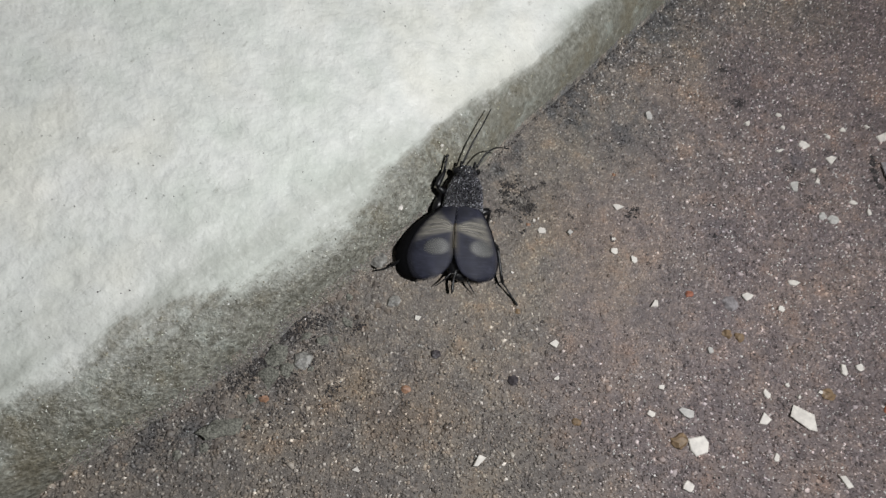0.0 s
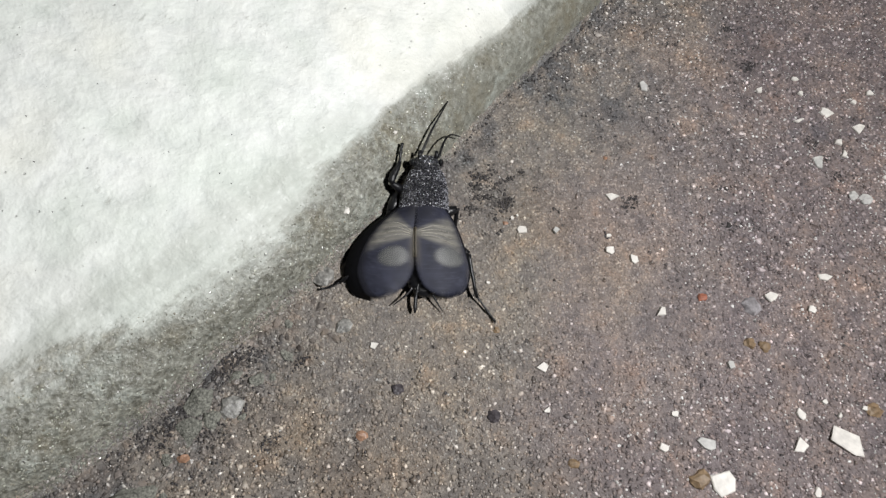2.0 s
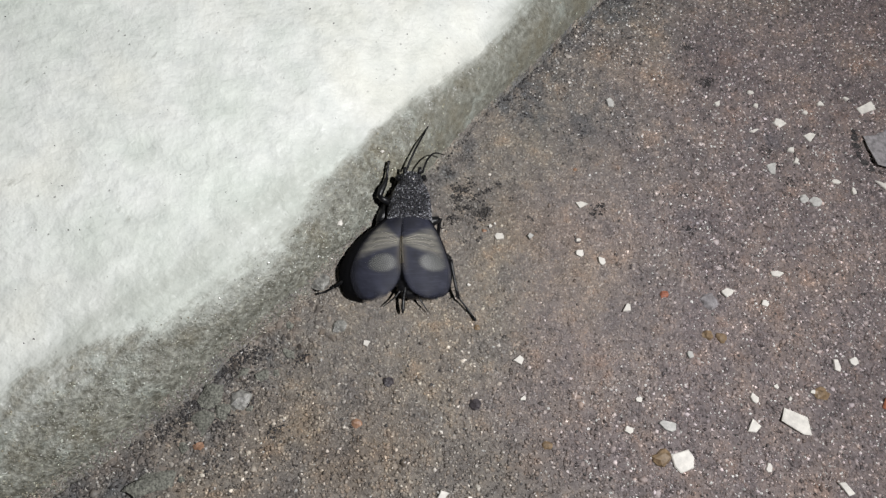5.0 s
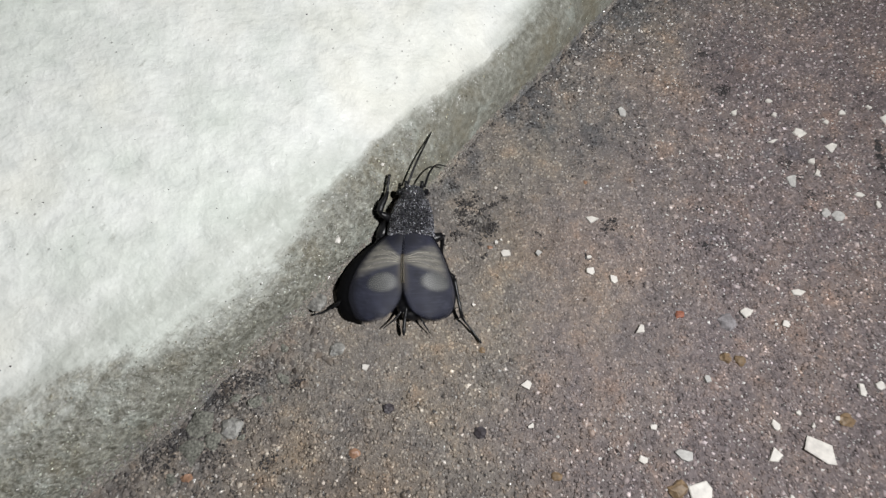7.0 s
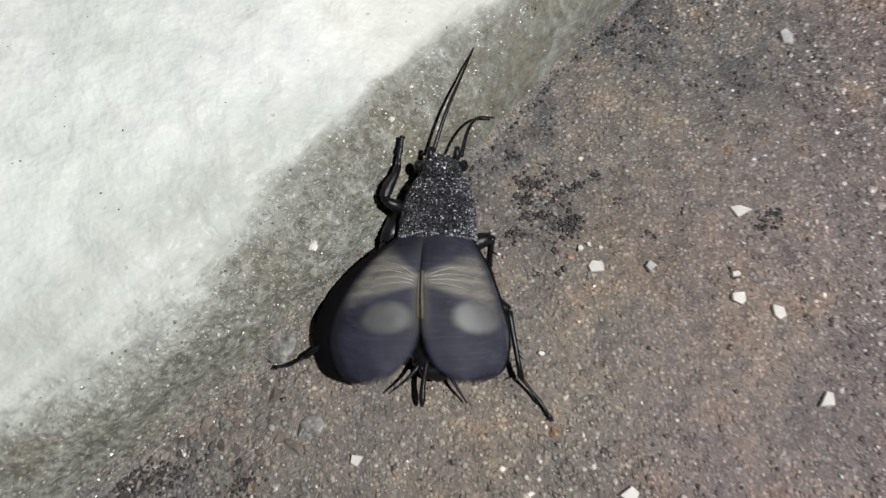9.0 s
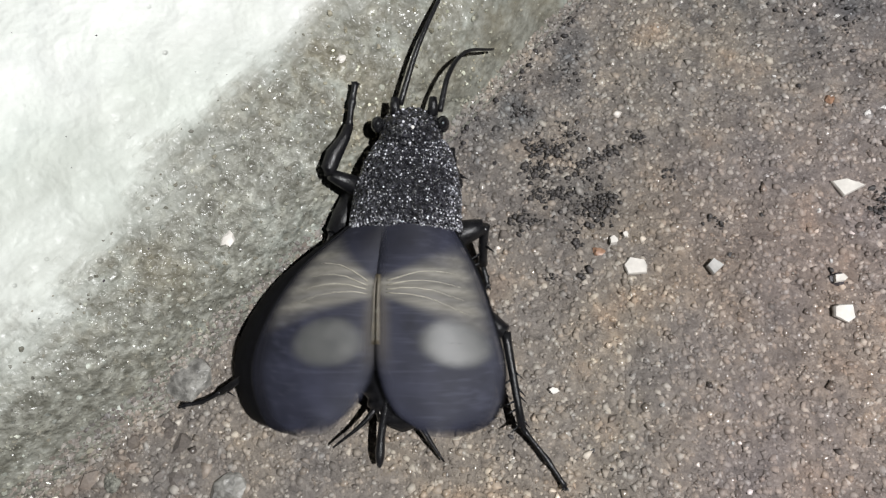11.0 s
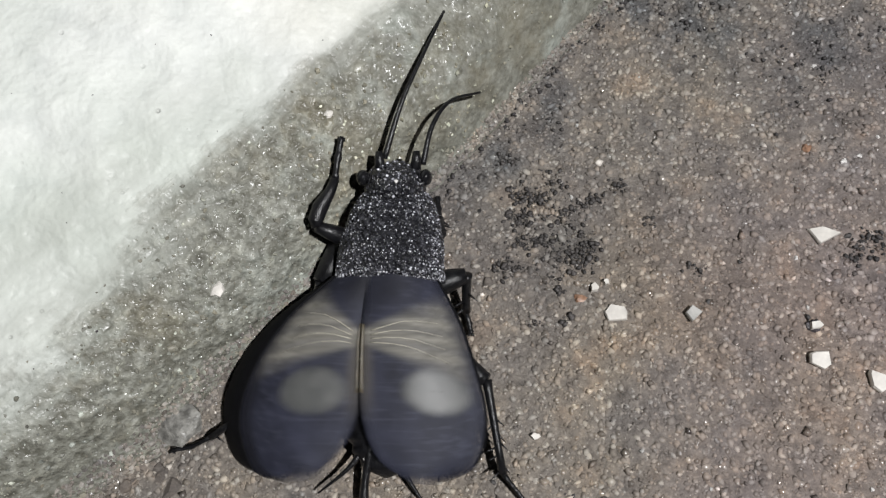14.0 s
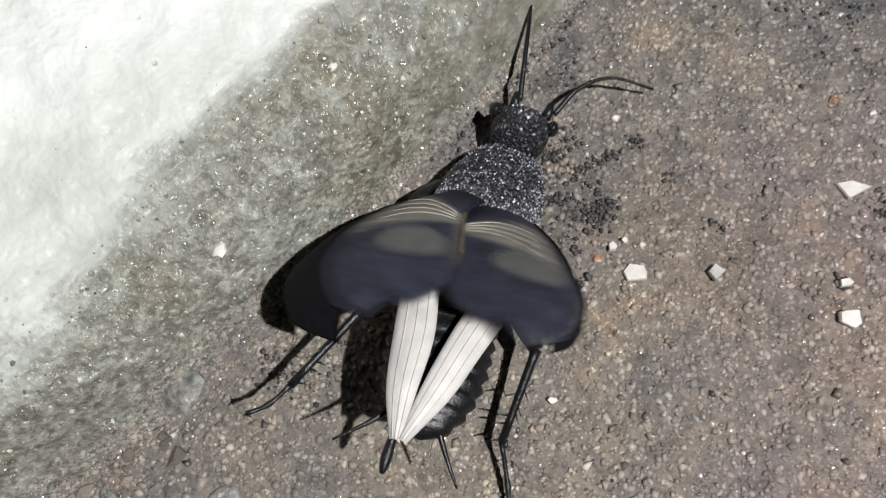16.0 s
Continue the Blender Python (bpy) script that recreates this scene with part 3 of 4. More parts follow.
# ---- the cricket ----
def leg(cricket, name, joints, radii, foot, spines=0):
    """A leg in three meshes, its origin at the hip: femur, tibia with spines, tarsus."""
    hip = Vector(joints[0])
    holder = part(name, tube(bmesh.new(), [(0, 0, 0), (Vector(joints[1]) - hip) * 0.25, (Vector(joints[1]) - hip) * 0.7, Vector(joints[1]) - hip],
                             [radii[0] * 0.7, radii[0], radii[0] * 0.75, radii[0] * 0.5], 10), M_BLACK, cricket, "glossy black leg", tuple(hip))
    knee, ankle = Vector(joints[1]) - hip, Vector(joints[2]) - hip
    stout = name == "front_leg"
    bow = Vector((-0.02, 0, 0.01)) if stout else Vector()
    bm = tube(bmesh.new(), [knee, knee.lerp(ankle, 0.12) + bow, knee.lerp(ankle, 0.4) + bow, knee.lerp(ankle, 0.75), ankle],
              [radii[1] * v for v in ((0.9, 1.25, 1.35, 0.9, 0.75) if stout else (1.2, 1.0, 0.92, 0.85, 1.0))], 9)
    rng = random.Random(len(name) + spines)
    for k in range(spines):
        root = knee.lerp(ankle, 0.35 + 0.65 * (k + 0.5) / spines)
        out = Vector((rng.choice((-1, 1)) * 0.7, rng.uniform(-0.9, -0.3), rng.uniform(-0.1, 0.5))).normalized() * radii[1] * 3.4
        tube(bm, [root, root + out * 0.5, root + out], [radii[1] * 0.35, radii[1] * 0.22, radii[1] * 0.05], 5)
    part("tibia", bm, M_BLACK, holder)
    run = [ankle] + [Vector(p) - hip for p in foot]
    bm = tube(bmesh.new(), bent(run, 4), [radii[2] * (1.15 if k % 4 == 0 else 0.8) for k in range(4 * (len(run) - 1) + 1)], 7)
    for sign in (-1, 1):
        tip = run[-1]
        tube(bm, [tip, tip + Vector((sign * 0.012, -0.014, 0.004)), tip + Vector((sign * 0.02, -0.02, -0.008))], [radii[2] * 0.5, radii[2] * 0.4, 0.002], 5)
    part("tarsus", bm, M_BLACK, holder)
    return holder


def blade(lateral, medial, bulge, steps=18, across=12, thick=0.008, layers=None):
    """A wing shell between two edges, arched across. layers: names and functions of (along, across) for its pattern."""
    a, b = bent(lateral, steps), bent(medial, steps)
    bm = bmesh.new()
    slots = {name: bm.verts.layers.float.new(name) for name in (layers or {})}
    count = len(a)
    b = [b[round(k * (len(b) - 1) / (count - 1))] for k in range(count)]
    sheets = []
    for drop in (0.0, thick):
        rows = []
        for k, (p, q) in enumerate(zip(a, b)):
            row = []
            for j in range(across + 1):
                t = j / across
                v = p.lerp(q, t)
                v.z += bulge * math.sin(math.pi * t) - drop
                vert = bm.verts.new(v)
                for name, slot in slots.items():
                    vert[slot] = min(1.0, max(0.0, layers[name](k / (count - 1), t)))
                row.append(vert)
            rows.append(row)
        sheets.append(rows)
    top, low = sheets
    for k in range(count - 1):
        for j in range(across):
            bm.faces.new((top[k][j], top[k][j + 1], top[k + 1][j + 1], top[k + 1][j]))
            bm.faces.new((low[k][j], low[k + 1][j], low[k + 1][j + 1], low[k][j + 1]))
        for j in (0, across):
            bm.faces.new((top[k][j], top[k + 1][j], low[k + 1][j], low[k][j]))
    for k in (0, count - 1):
        for j in range(across):
            bm.faces.new((top[k][j], low[k][j], low[k][j + 1], top[k][j + 1]))
    return bm


def wing_point(lateral, medial, bulge, f, t, steps=18):
    """A place on such a shell, f along it and t across."""
    a, b = bent(lateral, steps), bent(medial, steps)
    p, q = a[min(len(a) - 1, round(f * (len(a) - 1)))], b[min(len(b) - 1, round(f * (len(b) - 1)))]
    v = p.lerp(q, t)
    v.z += bulge * math.sin(math.pi * t)
    return v


def step(lo, hi, x):
    """Smooth rise from 0 to 1 between lo and hi."""
    x = min(1.0, max(0.0, (x - lo) / (hi - lo)))
    return x * x * (3 - 2 * x)


def tegmen(cricket, lateral, medial, hinge, label, fan, spot):
    """A raised fore wing: smoky membrane, cream fan, veins and the round mirror. fan: its middle at the rim and at the hub; spot: the mirror's middle across."""
    h = Vector(hinge)
    lat, med, bulge = [Vector(p) - h for p in lateral], [Vector(p) - h for p in medial], 0.05

    # shade along the left wing's outer rim is painted into the membrane
    rim_shade = 1.0 if hinge[0] < 0 else 0.3

    def mid(t):
        return fan[0] + (fan[1] - fan[0]) * t

    def pale(f, t):
        half = 0.035 + 0.16 * (1 - t)
        return (1 - step(0.55, 1.25, abs(f - mid(t)) / half)) * step(0.0, 0.22, t) * (0.76 + 0.17 * math.sin(f * 90 + 5 * t))

    layers = {"pale": pale, "base": lambda f, t: max((1 - step(0.05, 0.17 + 0.06 * t, f)) * (0.3 + (0.7 if rim_shade > 0.5 else 0.25) * step(0.15, 0.7, t)), rim_shade * (1 - step(0.07, 0.2, t))), "brown": lambda f, t: 0.45 * step(0.84, 0.97, t) * step(0.16, 0.3, f) * (1 - step(0.45, 0.66, f)),
              "body": lambda f, t: (0.97 - 0.10 * step(0.5, 1.0, f)) * (0.45 + 0.4 * rim_shade + (0.55 - 0.4 * rim_shade) * step(0.0, 0.13, t)) * (0.5 + 0.5 * step(0.0, 0.1, 1 - t)) * (0.3 + 0.7 * step(0.0, 0.12, 1 - f))}
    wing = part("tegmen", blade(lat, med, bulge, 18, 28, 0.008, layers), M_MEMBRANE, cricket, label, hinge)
    # the mirror: a soft-edged raised oval
    bm = bmesh.new()
    soft = bm.verts.layers.float.new("soft")
    sheets = []
    for lift in (0.018, 0.012):
        rows = []
        for r in range(11):
            row = []
            for k in range(28):
                a = 2 * math.pi * k / 28
                p = wing_point(lat, med, bulge, 0.495 + 0.112 * r / 10 * math.sin(a), spot + 0.33 * r / 10 * math.cos(a), 60)
                p.z += lift - 0.004
                v = bm.verts.new(p)
                v[soft] = 1 - step(0.5, 1.0, r / 10)
                row.append(v)
            rows.append(row)
        sheets.append(rows)
    for rows in sheets:
        for r in range(10):
            for k in range(28):
                bm.faces.new((rows[r][k], rows[r][(k + 1) % 28], rows[r + 1][(k + 1) % 28], rows[r + 1][k]))
    bmesh.ops.remove_doubles(bm, verts=bm.verts, dist=1e-6)
    part("mirror", bm, M_MIRROR, wing, "pale grey round wing mirror")
    for k in range(4):
        run = []
        for j in range(11):
            t = 0.90 - 0.66 * j / 10
            run.append(wing_point(lat, med, bulge, mid(t) + (k - 1.3) * (0.012 + 0.055 * (1 - t)) - 0.02 * math.sin(math.pi * j / 10), t, 60) + Vector((0, 0, 0.008)))
        part("vein", tube(bmesh.new(), run, [0.0042 - 0.0003 * j for j in range(11)], 6), M_VEIN, wing, "cream curved vein")
    edge = [wing_point(lat, med, bulge, 0.2 + 0.3 * j / 13, 0.985) + Vector((0, 0, 0.004)) for j in range(14)]
    part("inner_vein", tube(bmesh.new(), edge, [0.009] * 14, 6), M_DARKVEIN, wing, "brown inner vein")
    side = -1 if hinge[0] < 0 else 1
    # the left flap is widened, matt black, to double as the wing's shadow
    wide, fall = (0.175, 0.18) if side < 0 else (0.02, 0.06)
    out, over = [], []
    for j in range(9):
        f = 0.02 + 0.86 * j / 8
        p = wing_point(lat, med, bulge, f, 0.03, 60)
        w = wide * math.sin(math.pi * min(1.0, 0.1 + 0.9 * j / 8)) ** 0.4
        out.append(p + Vector((side * w, 0.05 * w, -fall)))
        over.append(p + Vector((0, 0, -0.006)))
    part("flap_and_shade", blade(out, over, 0.03, 6, 8), M_FLAPSHADE, wing, "black side flap of the wing, widened on the left as shade")
    rim = [wing_point(lat, med, bulge, 0.8 * j / 16, 0.01) for j in range(17)]
    part("outer_vein", tube(bmesh.new(), rim, [0.007] * 17, 6), M_FLAPSHADE, wing, "black wing edge")
    return wing


def build_cricket():
    c = tagged(new("cricket"), "black cricket chirping with raised smoky wings on the sand", "cricket")
    parts = {}
    bm = loft(bmesh.new(), [(-0.03, 0.085, 0.34, 0.25, 0.10, 0.16, 0.75), (-0.03, 0.10, 0.34, 0.314, 0.145, 0.2, 0.75), (-0.03, 0.2, 0.36, 0.308, 0.17, 0.22, 0.75), (-0.02, 0.32, 0.38, 0.298, 0.19, 0.22, 0.75),
                            (-0.01, 0.45, 0.41, 0.262, 0.20, 0.21, 0.76), (0, 0.54, 0.43, 0.222, 0.185, 0.2, 0.78), (0, 0.585, 0.43, 0.195, 0.15, 0.17, 0.8), (0, 0.595, 0.43, 0.14, 0.1, 0.12, 0.8)], 36)
    bmesh.ops.subdivide_edges(bm, edges=bm.edges, cuts=1, use_grid_fill=True)
    for v in bm.verts:
        v.co += 0.012 * noise.noise(v.co * 9) * Vector((0, 0, 1))
    rng = random.Random(5)
    bm.faces.ensure_lookup_table()
    bmesh.ops.recalc_face_normals(bm, faces=bm.faces)
    upper = [f for f in bm.faces if f.normal.z > 0.05 and 0.08 < f.calc_center_median().y < 0.6]
    spots = [(f.verts[0].co.lerp(f.verts[2].co, rng.random()).lerp(f.verts[1].co.lerp(f.verts[3].co, rng.random()), rng.random()), 0.0022 + 0.0045 * rng.random() ** 2) for f in rng.choices(upper, [0.5 + 0.4 * math.exp(-(f.calc_center_median().x / 0.1) ** 2) + 2.0 * math.exp(-((f.calc_center_median().y - 0.1) / 0.035) ** 2) + 2.0 * max(0.0, noise.noise(f.calc_center_median() * 11)) for f in upper], k=5200) if len(f.verts) == 4]
    shield = part("pronotum", bm, M_PRONOTUM, c, "rough punctate black shield flecked with bumps painted as glints")
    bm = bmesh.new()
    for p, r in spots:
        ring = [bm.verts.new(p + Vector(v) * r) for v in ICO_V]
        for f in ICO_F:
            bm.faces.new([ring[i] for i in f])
    tagged(part("glint_granulation", bm, M_GLINTBEAD, shield, "tiny shiny granules, black and painted pale as glints"), kind="stuff")
    bm = loft(bmesh.new(), [(0, 0.50, 0.46, 0.14, 0.13, 0.2, 0.9), (0, 0.58, 0.47, 0.175, 0.16, 0.26, 0.9), (0, 0.66, 0.46, 0.18, 0.15, 0.27, 0.9), (0, 0.73, 0.44, 0.15, 0.12, 0.22, 0.9), (0, 0.775, 0.41, 0.08, 0.07, 0.12, 1.0)], 24)
    bmesh.ops.translate(bm, verts=bm.verts, vec=(0, -0.5, -0.46))
    bmesh.ops.recalc_face_normals(bm, faces=bm.faces)
    # beads gather mid-brow, their pale colour standing in for glints
    brow = [f for f in bm.faces if f.normal.z > 0.3 and len(f.verts) == 4]
    beads = [(f.verts[0].co.lerp(f.verts[2].co, rng.random()).lerp(f.verts[1].co.lerp(f.verts[3].co, rng.random()), rng.random()), 0.004 + 0.008 * rng.random() ** 2)
             for f in rng.choices(brow, [math.exp(-(f.calc_center_median().x / 0.07) ** 2) + 0.1 for f in brow], k=130)]
    head = part("head", bm, M_PRONOTUM, c, "rough black head", (0, 0.5, 0.50))
    parts["head"] = head
    bm = bmesh.new()
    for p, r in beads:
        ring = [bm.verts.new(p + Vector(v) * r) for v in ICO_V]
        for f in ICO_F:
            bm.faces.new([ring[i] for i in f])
    tagged(part("glint_granulation", bm, M_GLINTBEAD, head, "tiny shiny granules painted pale as glints"), kind="stuff")
    for sign in (-1, 1):
        bm = bmesh.new()
        bmesh.ops.create_icosphere(bm, subdivisions=3, radius=0.046, matrix=Matrix.Translation((sign * 0.178, 0.15, 0.07)) @ Matrix.Diagonal((0.8, 1.0, 1.1, 1)))
        part("eye", bm, M_EYE, head, "shiny black bulging eye")
        part("palp", tube(bmesh.new(), [(sign * 0.06, 0.24, -0.21), (sign * 0.09, 0.3, -0.3), (sign * 0.08, 0.32, -0.36)], [0.022, 0.018, 0.02], 7), M_BLACK, head)
        part("antenna_socket", tube(bmesh.new(), [(sign * 0.1 + 0.02, 0.20, 0.08), (sign * 0.105 + 0.02, 0.25, 0.105), (sign * 0.105 + 0.02, 0.29, 0.12)], [0.032, 0.027, 0.02], 8), M_BLACK, head)
    # bright glint between the eyes, put into a pale bead
    bm = bmesh.new()
    bmesh.ops.create_icosphere(bm, subdivisions=2, radius=0.014, matrix=Matrix.Translation((0.02, 0.085, 0.158)))
    part("ocellus_glint", bm, M_SPARK, head, "tiny shiny eye spot painted pale as a glint")
    parts["antenna_l"] = part("antenna", tube(bmesh.new(), bent([(0, 0, 0), (0.11, 0.30, 0.10), (0.24, 0.60, 0.12), (0.37, 0.93, 0.07)], 10),
                                              [0.018 - 0.00035 * k for k in range(31)], 7), M_BLACK, c, "long black antenna", (-0.06, 0.77, 0.57))
    parts["antenna_r"] = part("antenna", tube(bmesh.new(), bent([(0, 0, 0), (0.06, 0.22, 0.02), (0.17, 0.40, -0.05), (0.35, 0.52, -0.22)], 10),
                                              [0.018 - 0.00035 * k for k in range(31)], 7), M_BLACK, c, "long black antenna", (0.16, 0.73, 0.57))
    part("thorax", loft(bmesh.new(), [(-0.03, 0.14, 0.26, 0.22, 0.16, 0.16, 0.9), (-0.03, -0.05, 0.24, 0.27, 0.14, 0.18, 0.9), (-0.03, -0.30, 0.22, 0.25, 0.1, 0.17, 0.9), (-0.03, -0.42, 0.2, 0.2, 0.08, 0.14, 0.9)], 20), M_BLACK, c, "black thorax")
    # abdomen with rings, tail prongs and the folded hind wings
    rings = []
    for k in range(33):
        f = k / 32
        w = 0.25 * (1 - f ** 3.2) ** 0.6 + 0.01 + 0.012 * math.sin(f * 8 * 2 * math.pi)
        rings.append((0, -0.62 * f, -0.06 * f, w, 0.46 * w, 0.6 * w, 0.95))
    ab = part("abdomen", loft(bmesh.new(), rings, 20), M_BLACK, c, "ringed black abdomen", (-0.04, -0.34, 0.20))
    parts["abdomen"] = ab
    for sign, run in ((-1, [(-0.12, -0.46, -0.03), (-0.22, -0.58, -0.05), (-0.38, -0.70, -0.10)]), (1, [(0.05, -0.50, -0.03), (0.13, -0.64, -0.08), (0.22, -0.77, -0.14)])):
        part("cercus", tube(bmesh.new(), bent(run, 6), [0.021 - 0.0013 * k for k in range(13)], 7), M_BLACK, ab, "tapering black tail prong")
    part("tail_tip", tube(bmesh.new(), bent([(-0.08, -0.45, 0.02), (-0.115, -0.64, -0.05), (-0.125, -0.80, -0.1)], 6), [0.026, 0.026, 0.025, 0.024, 0.023, 0.022, 0.022, 0.023, 0.025, 0.027, 0.025, 0.02, 0.01], 8), M_BLACK, ab, "black tail tip")
    for lateral, medial in (([(-0.25, 0.02, 0.098), (-0.23, -0.22, 0.098), (-0.20, -0.48, 0.065), (-0.13, -0.70, 0.013)], [(-0.07, 0.04, 0.143), (-0.04, -0.22, 0.130), (-0.06, -0.48, 0.085), (-0.08, -0.71, 0.019)]),
                            ([(0.09, 0.0, 0.143), (0.02, -0.22, 0.130), (-0.045, -0.46, 0.094), (-0.095, -0.70, 0.019)], [(0.27, -0.04, 0.098), (0.19, -0.24, 0.098), (0.09, -0.48, 0.065), (-0.055, -0.71, 0.013)])):
        hw = parts["hind_wing_" + str(len(parts))] = part("hind_wing", blade(lateral, medial, 0.025, 8, 8), M_HINDWING, ab, "white folded hind wing")
        for k in range(3):
            t = 0.25 + 0.25 * k
            run = [wing_point([Vector(p) for p in lateral], [Vector(p) for p in medial], 0.025, j / 10, t) + Vector((0, 0, 0.003)) for j in range(11)]
            part("vein", tube(bmesh.new(), run, [0.0022] * 11, 5), M_HINDWING, hw)
    # legs
    parts["leg_fl"] = leg(c, "front_leg", [(-0.18, 0.34, 0.28), (-0.43, 0.37, 0.53), (-0.335, 0.64, 0.58)], (0.065, 0.035, 0.022), [(-0.32, 0.76, 0.61), (-0.30, 0.87, 0.64)], 0)
    parts["leg_fr"] = leg(c, "front_leg", [(0.18, 0.36, 0.28), (0.27, 0.44, 0.24), (0.24, 0.60, 0.07)], (0.05, 0.026, 0.02), [(0.23, 0.68, 0.03), (0.22, 0.76, 0.02)], 2)
    # femur made extra thick to fill in the shade left of the shield
    parts["leg_ml"] = leg(c, "middle_leg", [(-0.27, 0.41, 0.25), (-0.44, 0.12, 0.28), (-0.50, 0.05, 0.14)], (0.105, 0.03, 0.02), [(-0.60, 0.08, 0.12), (-0.64, 0.06, 0.12)], 3)
    parts["leg_mr"] = leg(c, "middle_leg", [(0.16, 0.10, 0.22), (0.405, 0.165, 0.27), (0.40, 0.0, 0.06)], (0.085, 0.03, 0.02), [(0.42, -0.07, 0.03), (0.43, -0.12, 0.02)], 3)
    parts["leg_hl"] = leg(c, "hind_leg", [(-0.2, -0.22, 0.2), (-0.64, -0.50, 0.24), (-1.06, -0.74, 0.08)], (0.09, 0.023, 0.015), [(-1.18, -0.79, 0.04), (-1.29, -0.81, 0.035)], 7)
    parts["leg_hr"] = leg(c, "hind_leg", [(0.18, -0.2, 0.2), (0.515, -0.44, 0.25), (0.60, -0.93, 0.11)], (0.08, 0.025, 0.016), [(0.74, -1.10, 0.04), (0.83, -1.235, 0.025)], 8)
    # raised fore wings, the right one over the left
    parts["wing_l"] = tegmen(c, [(-0.345, 0.12, 0.40), (-0.602, -0.111, 0.365), (-0.785, -0.383, 0.31), (-0.86, -0.66, 0.25), (-0.77, -0.92, 0.205), (-0.578, -0.993, 0.19)],
                             [(-0.03, 0.11, 0.45), (-0.16, -0.166, 0.437), (-0.175, -0.402, 0.39), (-0.187, -0.649, 0.34), (-0.281, -0.836, 0.30), (-0.441, -0.98, 0.26)], (-0.2, 0.1, 0.40),
                             "smoky raised fore wing with a pale mirror", (0.25, 0.26), 0.62)
    parts["wing_r"] = tegmen(c, [(0.235, 0.12, 0.40), (0.375, -0.14, 0.36), (0.466, -0.408, 0.308), (0.52, -0.66, 0.255), (0.455, -0.895, 0.21), (0.248, -1.0, 0.19)],
                             [(-0.15, 0.11, 0.47), (-0.165, -0.172, 0.46), (-0.172, -0.407, 0.415), (-0.16, -0.653, 0.365), (-0.071, -0.866, 0.32), (0.106, -0.992, 0.28)], (0.16, 0.1, 0.42),
                             "smoky raised fore wing with a pale mirror", (0.29, 0.25), 0.38)
    return c, parts


cricket, limbs = build_cricket()


# ---- flakes, stones and crumbs on the sand ----
def flake(name, x, y, w, h, turn, material, label, seed, thick=0.035, group="", category="flake", sides=0):
    """A broken flat flake with uneven rim and a bevelled upper edge."""
    rng = random.Random(seed)
    bm = bmesh.new()
    n = sides or rng.randint(4, 6)
    angles = [2 * math.pi * (k + rng.uniform(-0.42, 0.42)) / n for k in range(n)]
    rim = [(math.cos(a) * w / 2 * rng.uniform(0.8, 1.25), math.sin(a) * h / 2 * rng.uniform(0.8, 1.25)) for a in angles]
    levels = [(1.0, 0.0), (1.03, thick * 0.6), (0.93, thick)]
    rows = [[bm.verts.new((px * f, py * f, z + rng.uniform(-0.1, 0.1) * thick)) for px, py in rim] for f, z in levels]
    for a, b in zip(rows, rows[1:]):
        for i in range(n):
            bm.faces.new((a[i], a[(i + 1) % n], b[(i + 1) % n], b[i]))
    bm.faces.new(list(reversed(rows[0])))
    bm.faces.new(rows[-1])
    ob = part(name, bm, material, None)
    ob.data.polygons.foreach_set("use_smooth", [False] * len(ob.data.polygons))
    z = float(ground_height(np.array(x), np.array(y)))
    ob.matrix_basis = pose(x * CM, y * CM, (z + 0.008) * CM, rng.uniform(-8, 8), rng.uniform(-8, 8), turn)
    return tagged(ob, label, category, group)


def stone(name, x, y, w, h, turn, material, label, seed, group="", tall=0.7, category="stone", z=None):
    rng = random.Random(seed)
    bm = bmesh.new()
    bmesh.ops.create_icosphere(bm, subdivisions=2, radius=0.5)
    off = Vector((rng.uniform(0, 9), rng.uniform(0, 9), rng.uniform(0, 9)))
    for v in bm.verts:
        v.co *= 1 + 0.5 * noise.noise(v.co * 2.6 + off) + 0.22 * noise.noise(v.co * 6 + off)
        v.co = Vector((v.co.x * w, v.co.y * h, v.co.z * min(w, h) * tall))
    ob = part(name, bm, material, None)
    ob.data.polygons.foreach_set("use_smooth", [False] * len(ob.data.polygons))
    base = float(ground_height(np.array(x), np.array(y))) if z is None else z
    ob.matrix_basis = pose(x * CM, y * CM, (base + 0.06 * min(w, h) * tall) * CM, rng.uniform(-15, 15), rng.uniform(-15, 15), turn)
    return tagged(ob, label, category, group)


FLAKES = [(5.53, -2.82, 0.50, 0.34, -40), (3.73, -3.25, 0.36, 0.30, 10), (1.67, -1.80, 0.16, 0.12, 0), (2.73, -0.28, 0.15, 0.12, -20), (2.88, 0.49, 0.18, 0.13, -15),
          (3.05, -0.40, 0.15, 0.11, -30), (1.57, 0.0, 0.15, 0.11, -10), (-0.39, -1.51, 0.11, 0.09, 15), (3.305, -1.13, 0.17, 0.15, 25), (5.45, -1.11, 0.12, 0.11, 0),
          (5.74, -0.66, 0.24, 0.09, -5), (6.97, 1.71, 0.24, 0.17, 0), (6.50, 1.98, 0.22, 0.17, -25), (6.57, 1.47, 0.17, 0.13, 30), (6.60, 1.27, 0.12, 0.12, 0),
          (6.32, -2.07, 0.12, 0.2, 0), (6.63, -2.02, 0.15, 0.13, -30), (4.83, -2.85, 0.23, 0.2, 15), (3.26, -2.42, 0.10, 0.08, 0), (3.04, -2.82, 0.13, 0.11, 30),
          (4.96, -2.48, 0.13, 0.16, 20), (5.48, 2.34, 0.13, 0.10, 50), (4.89, -0.93, 0.2, 0.14, 20), (8.17, 2.27, 0.36, 0.32, 60), (1.65, -2.33, 0.10, 0.08, 10)]
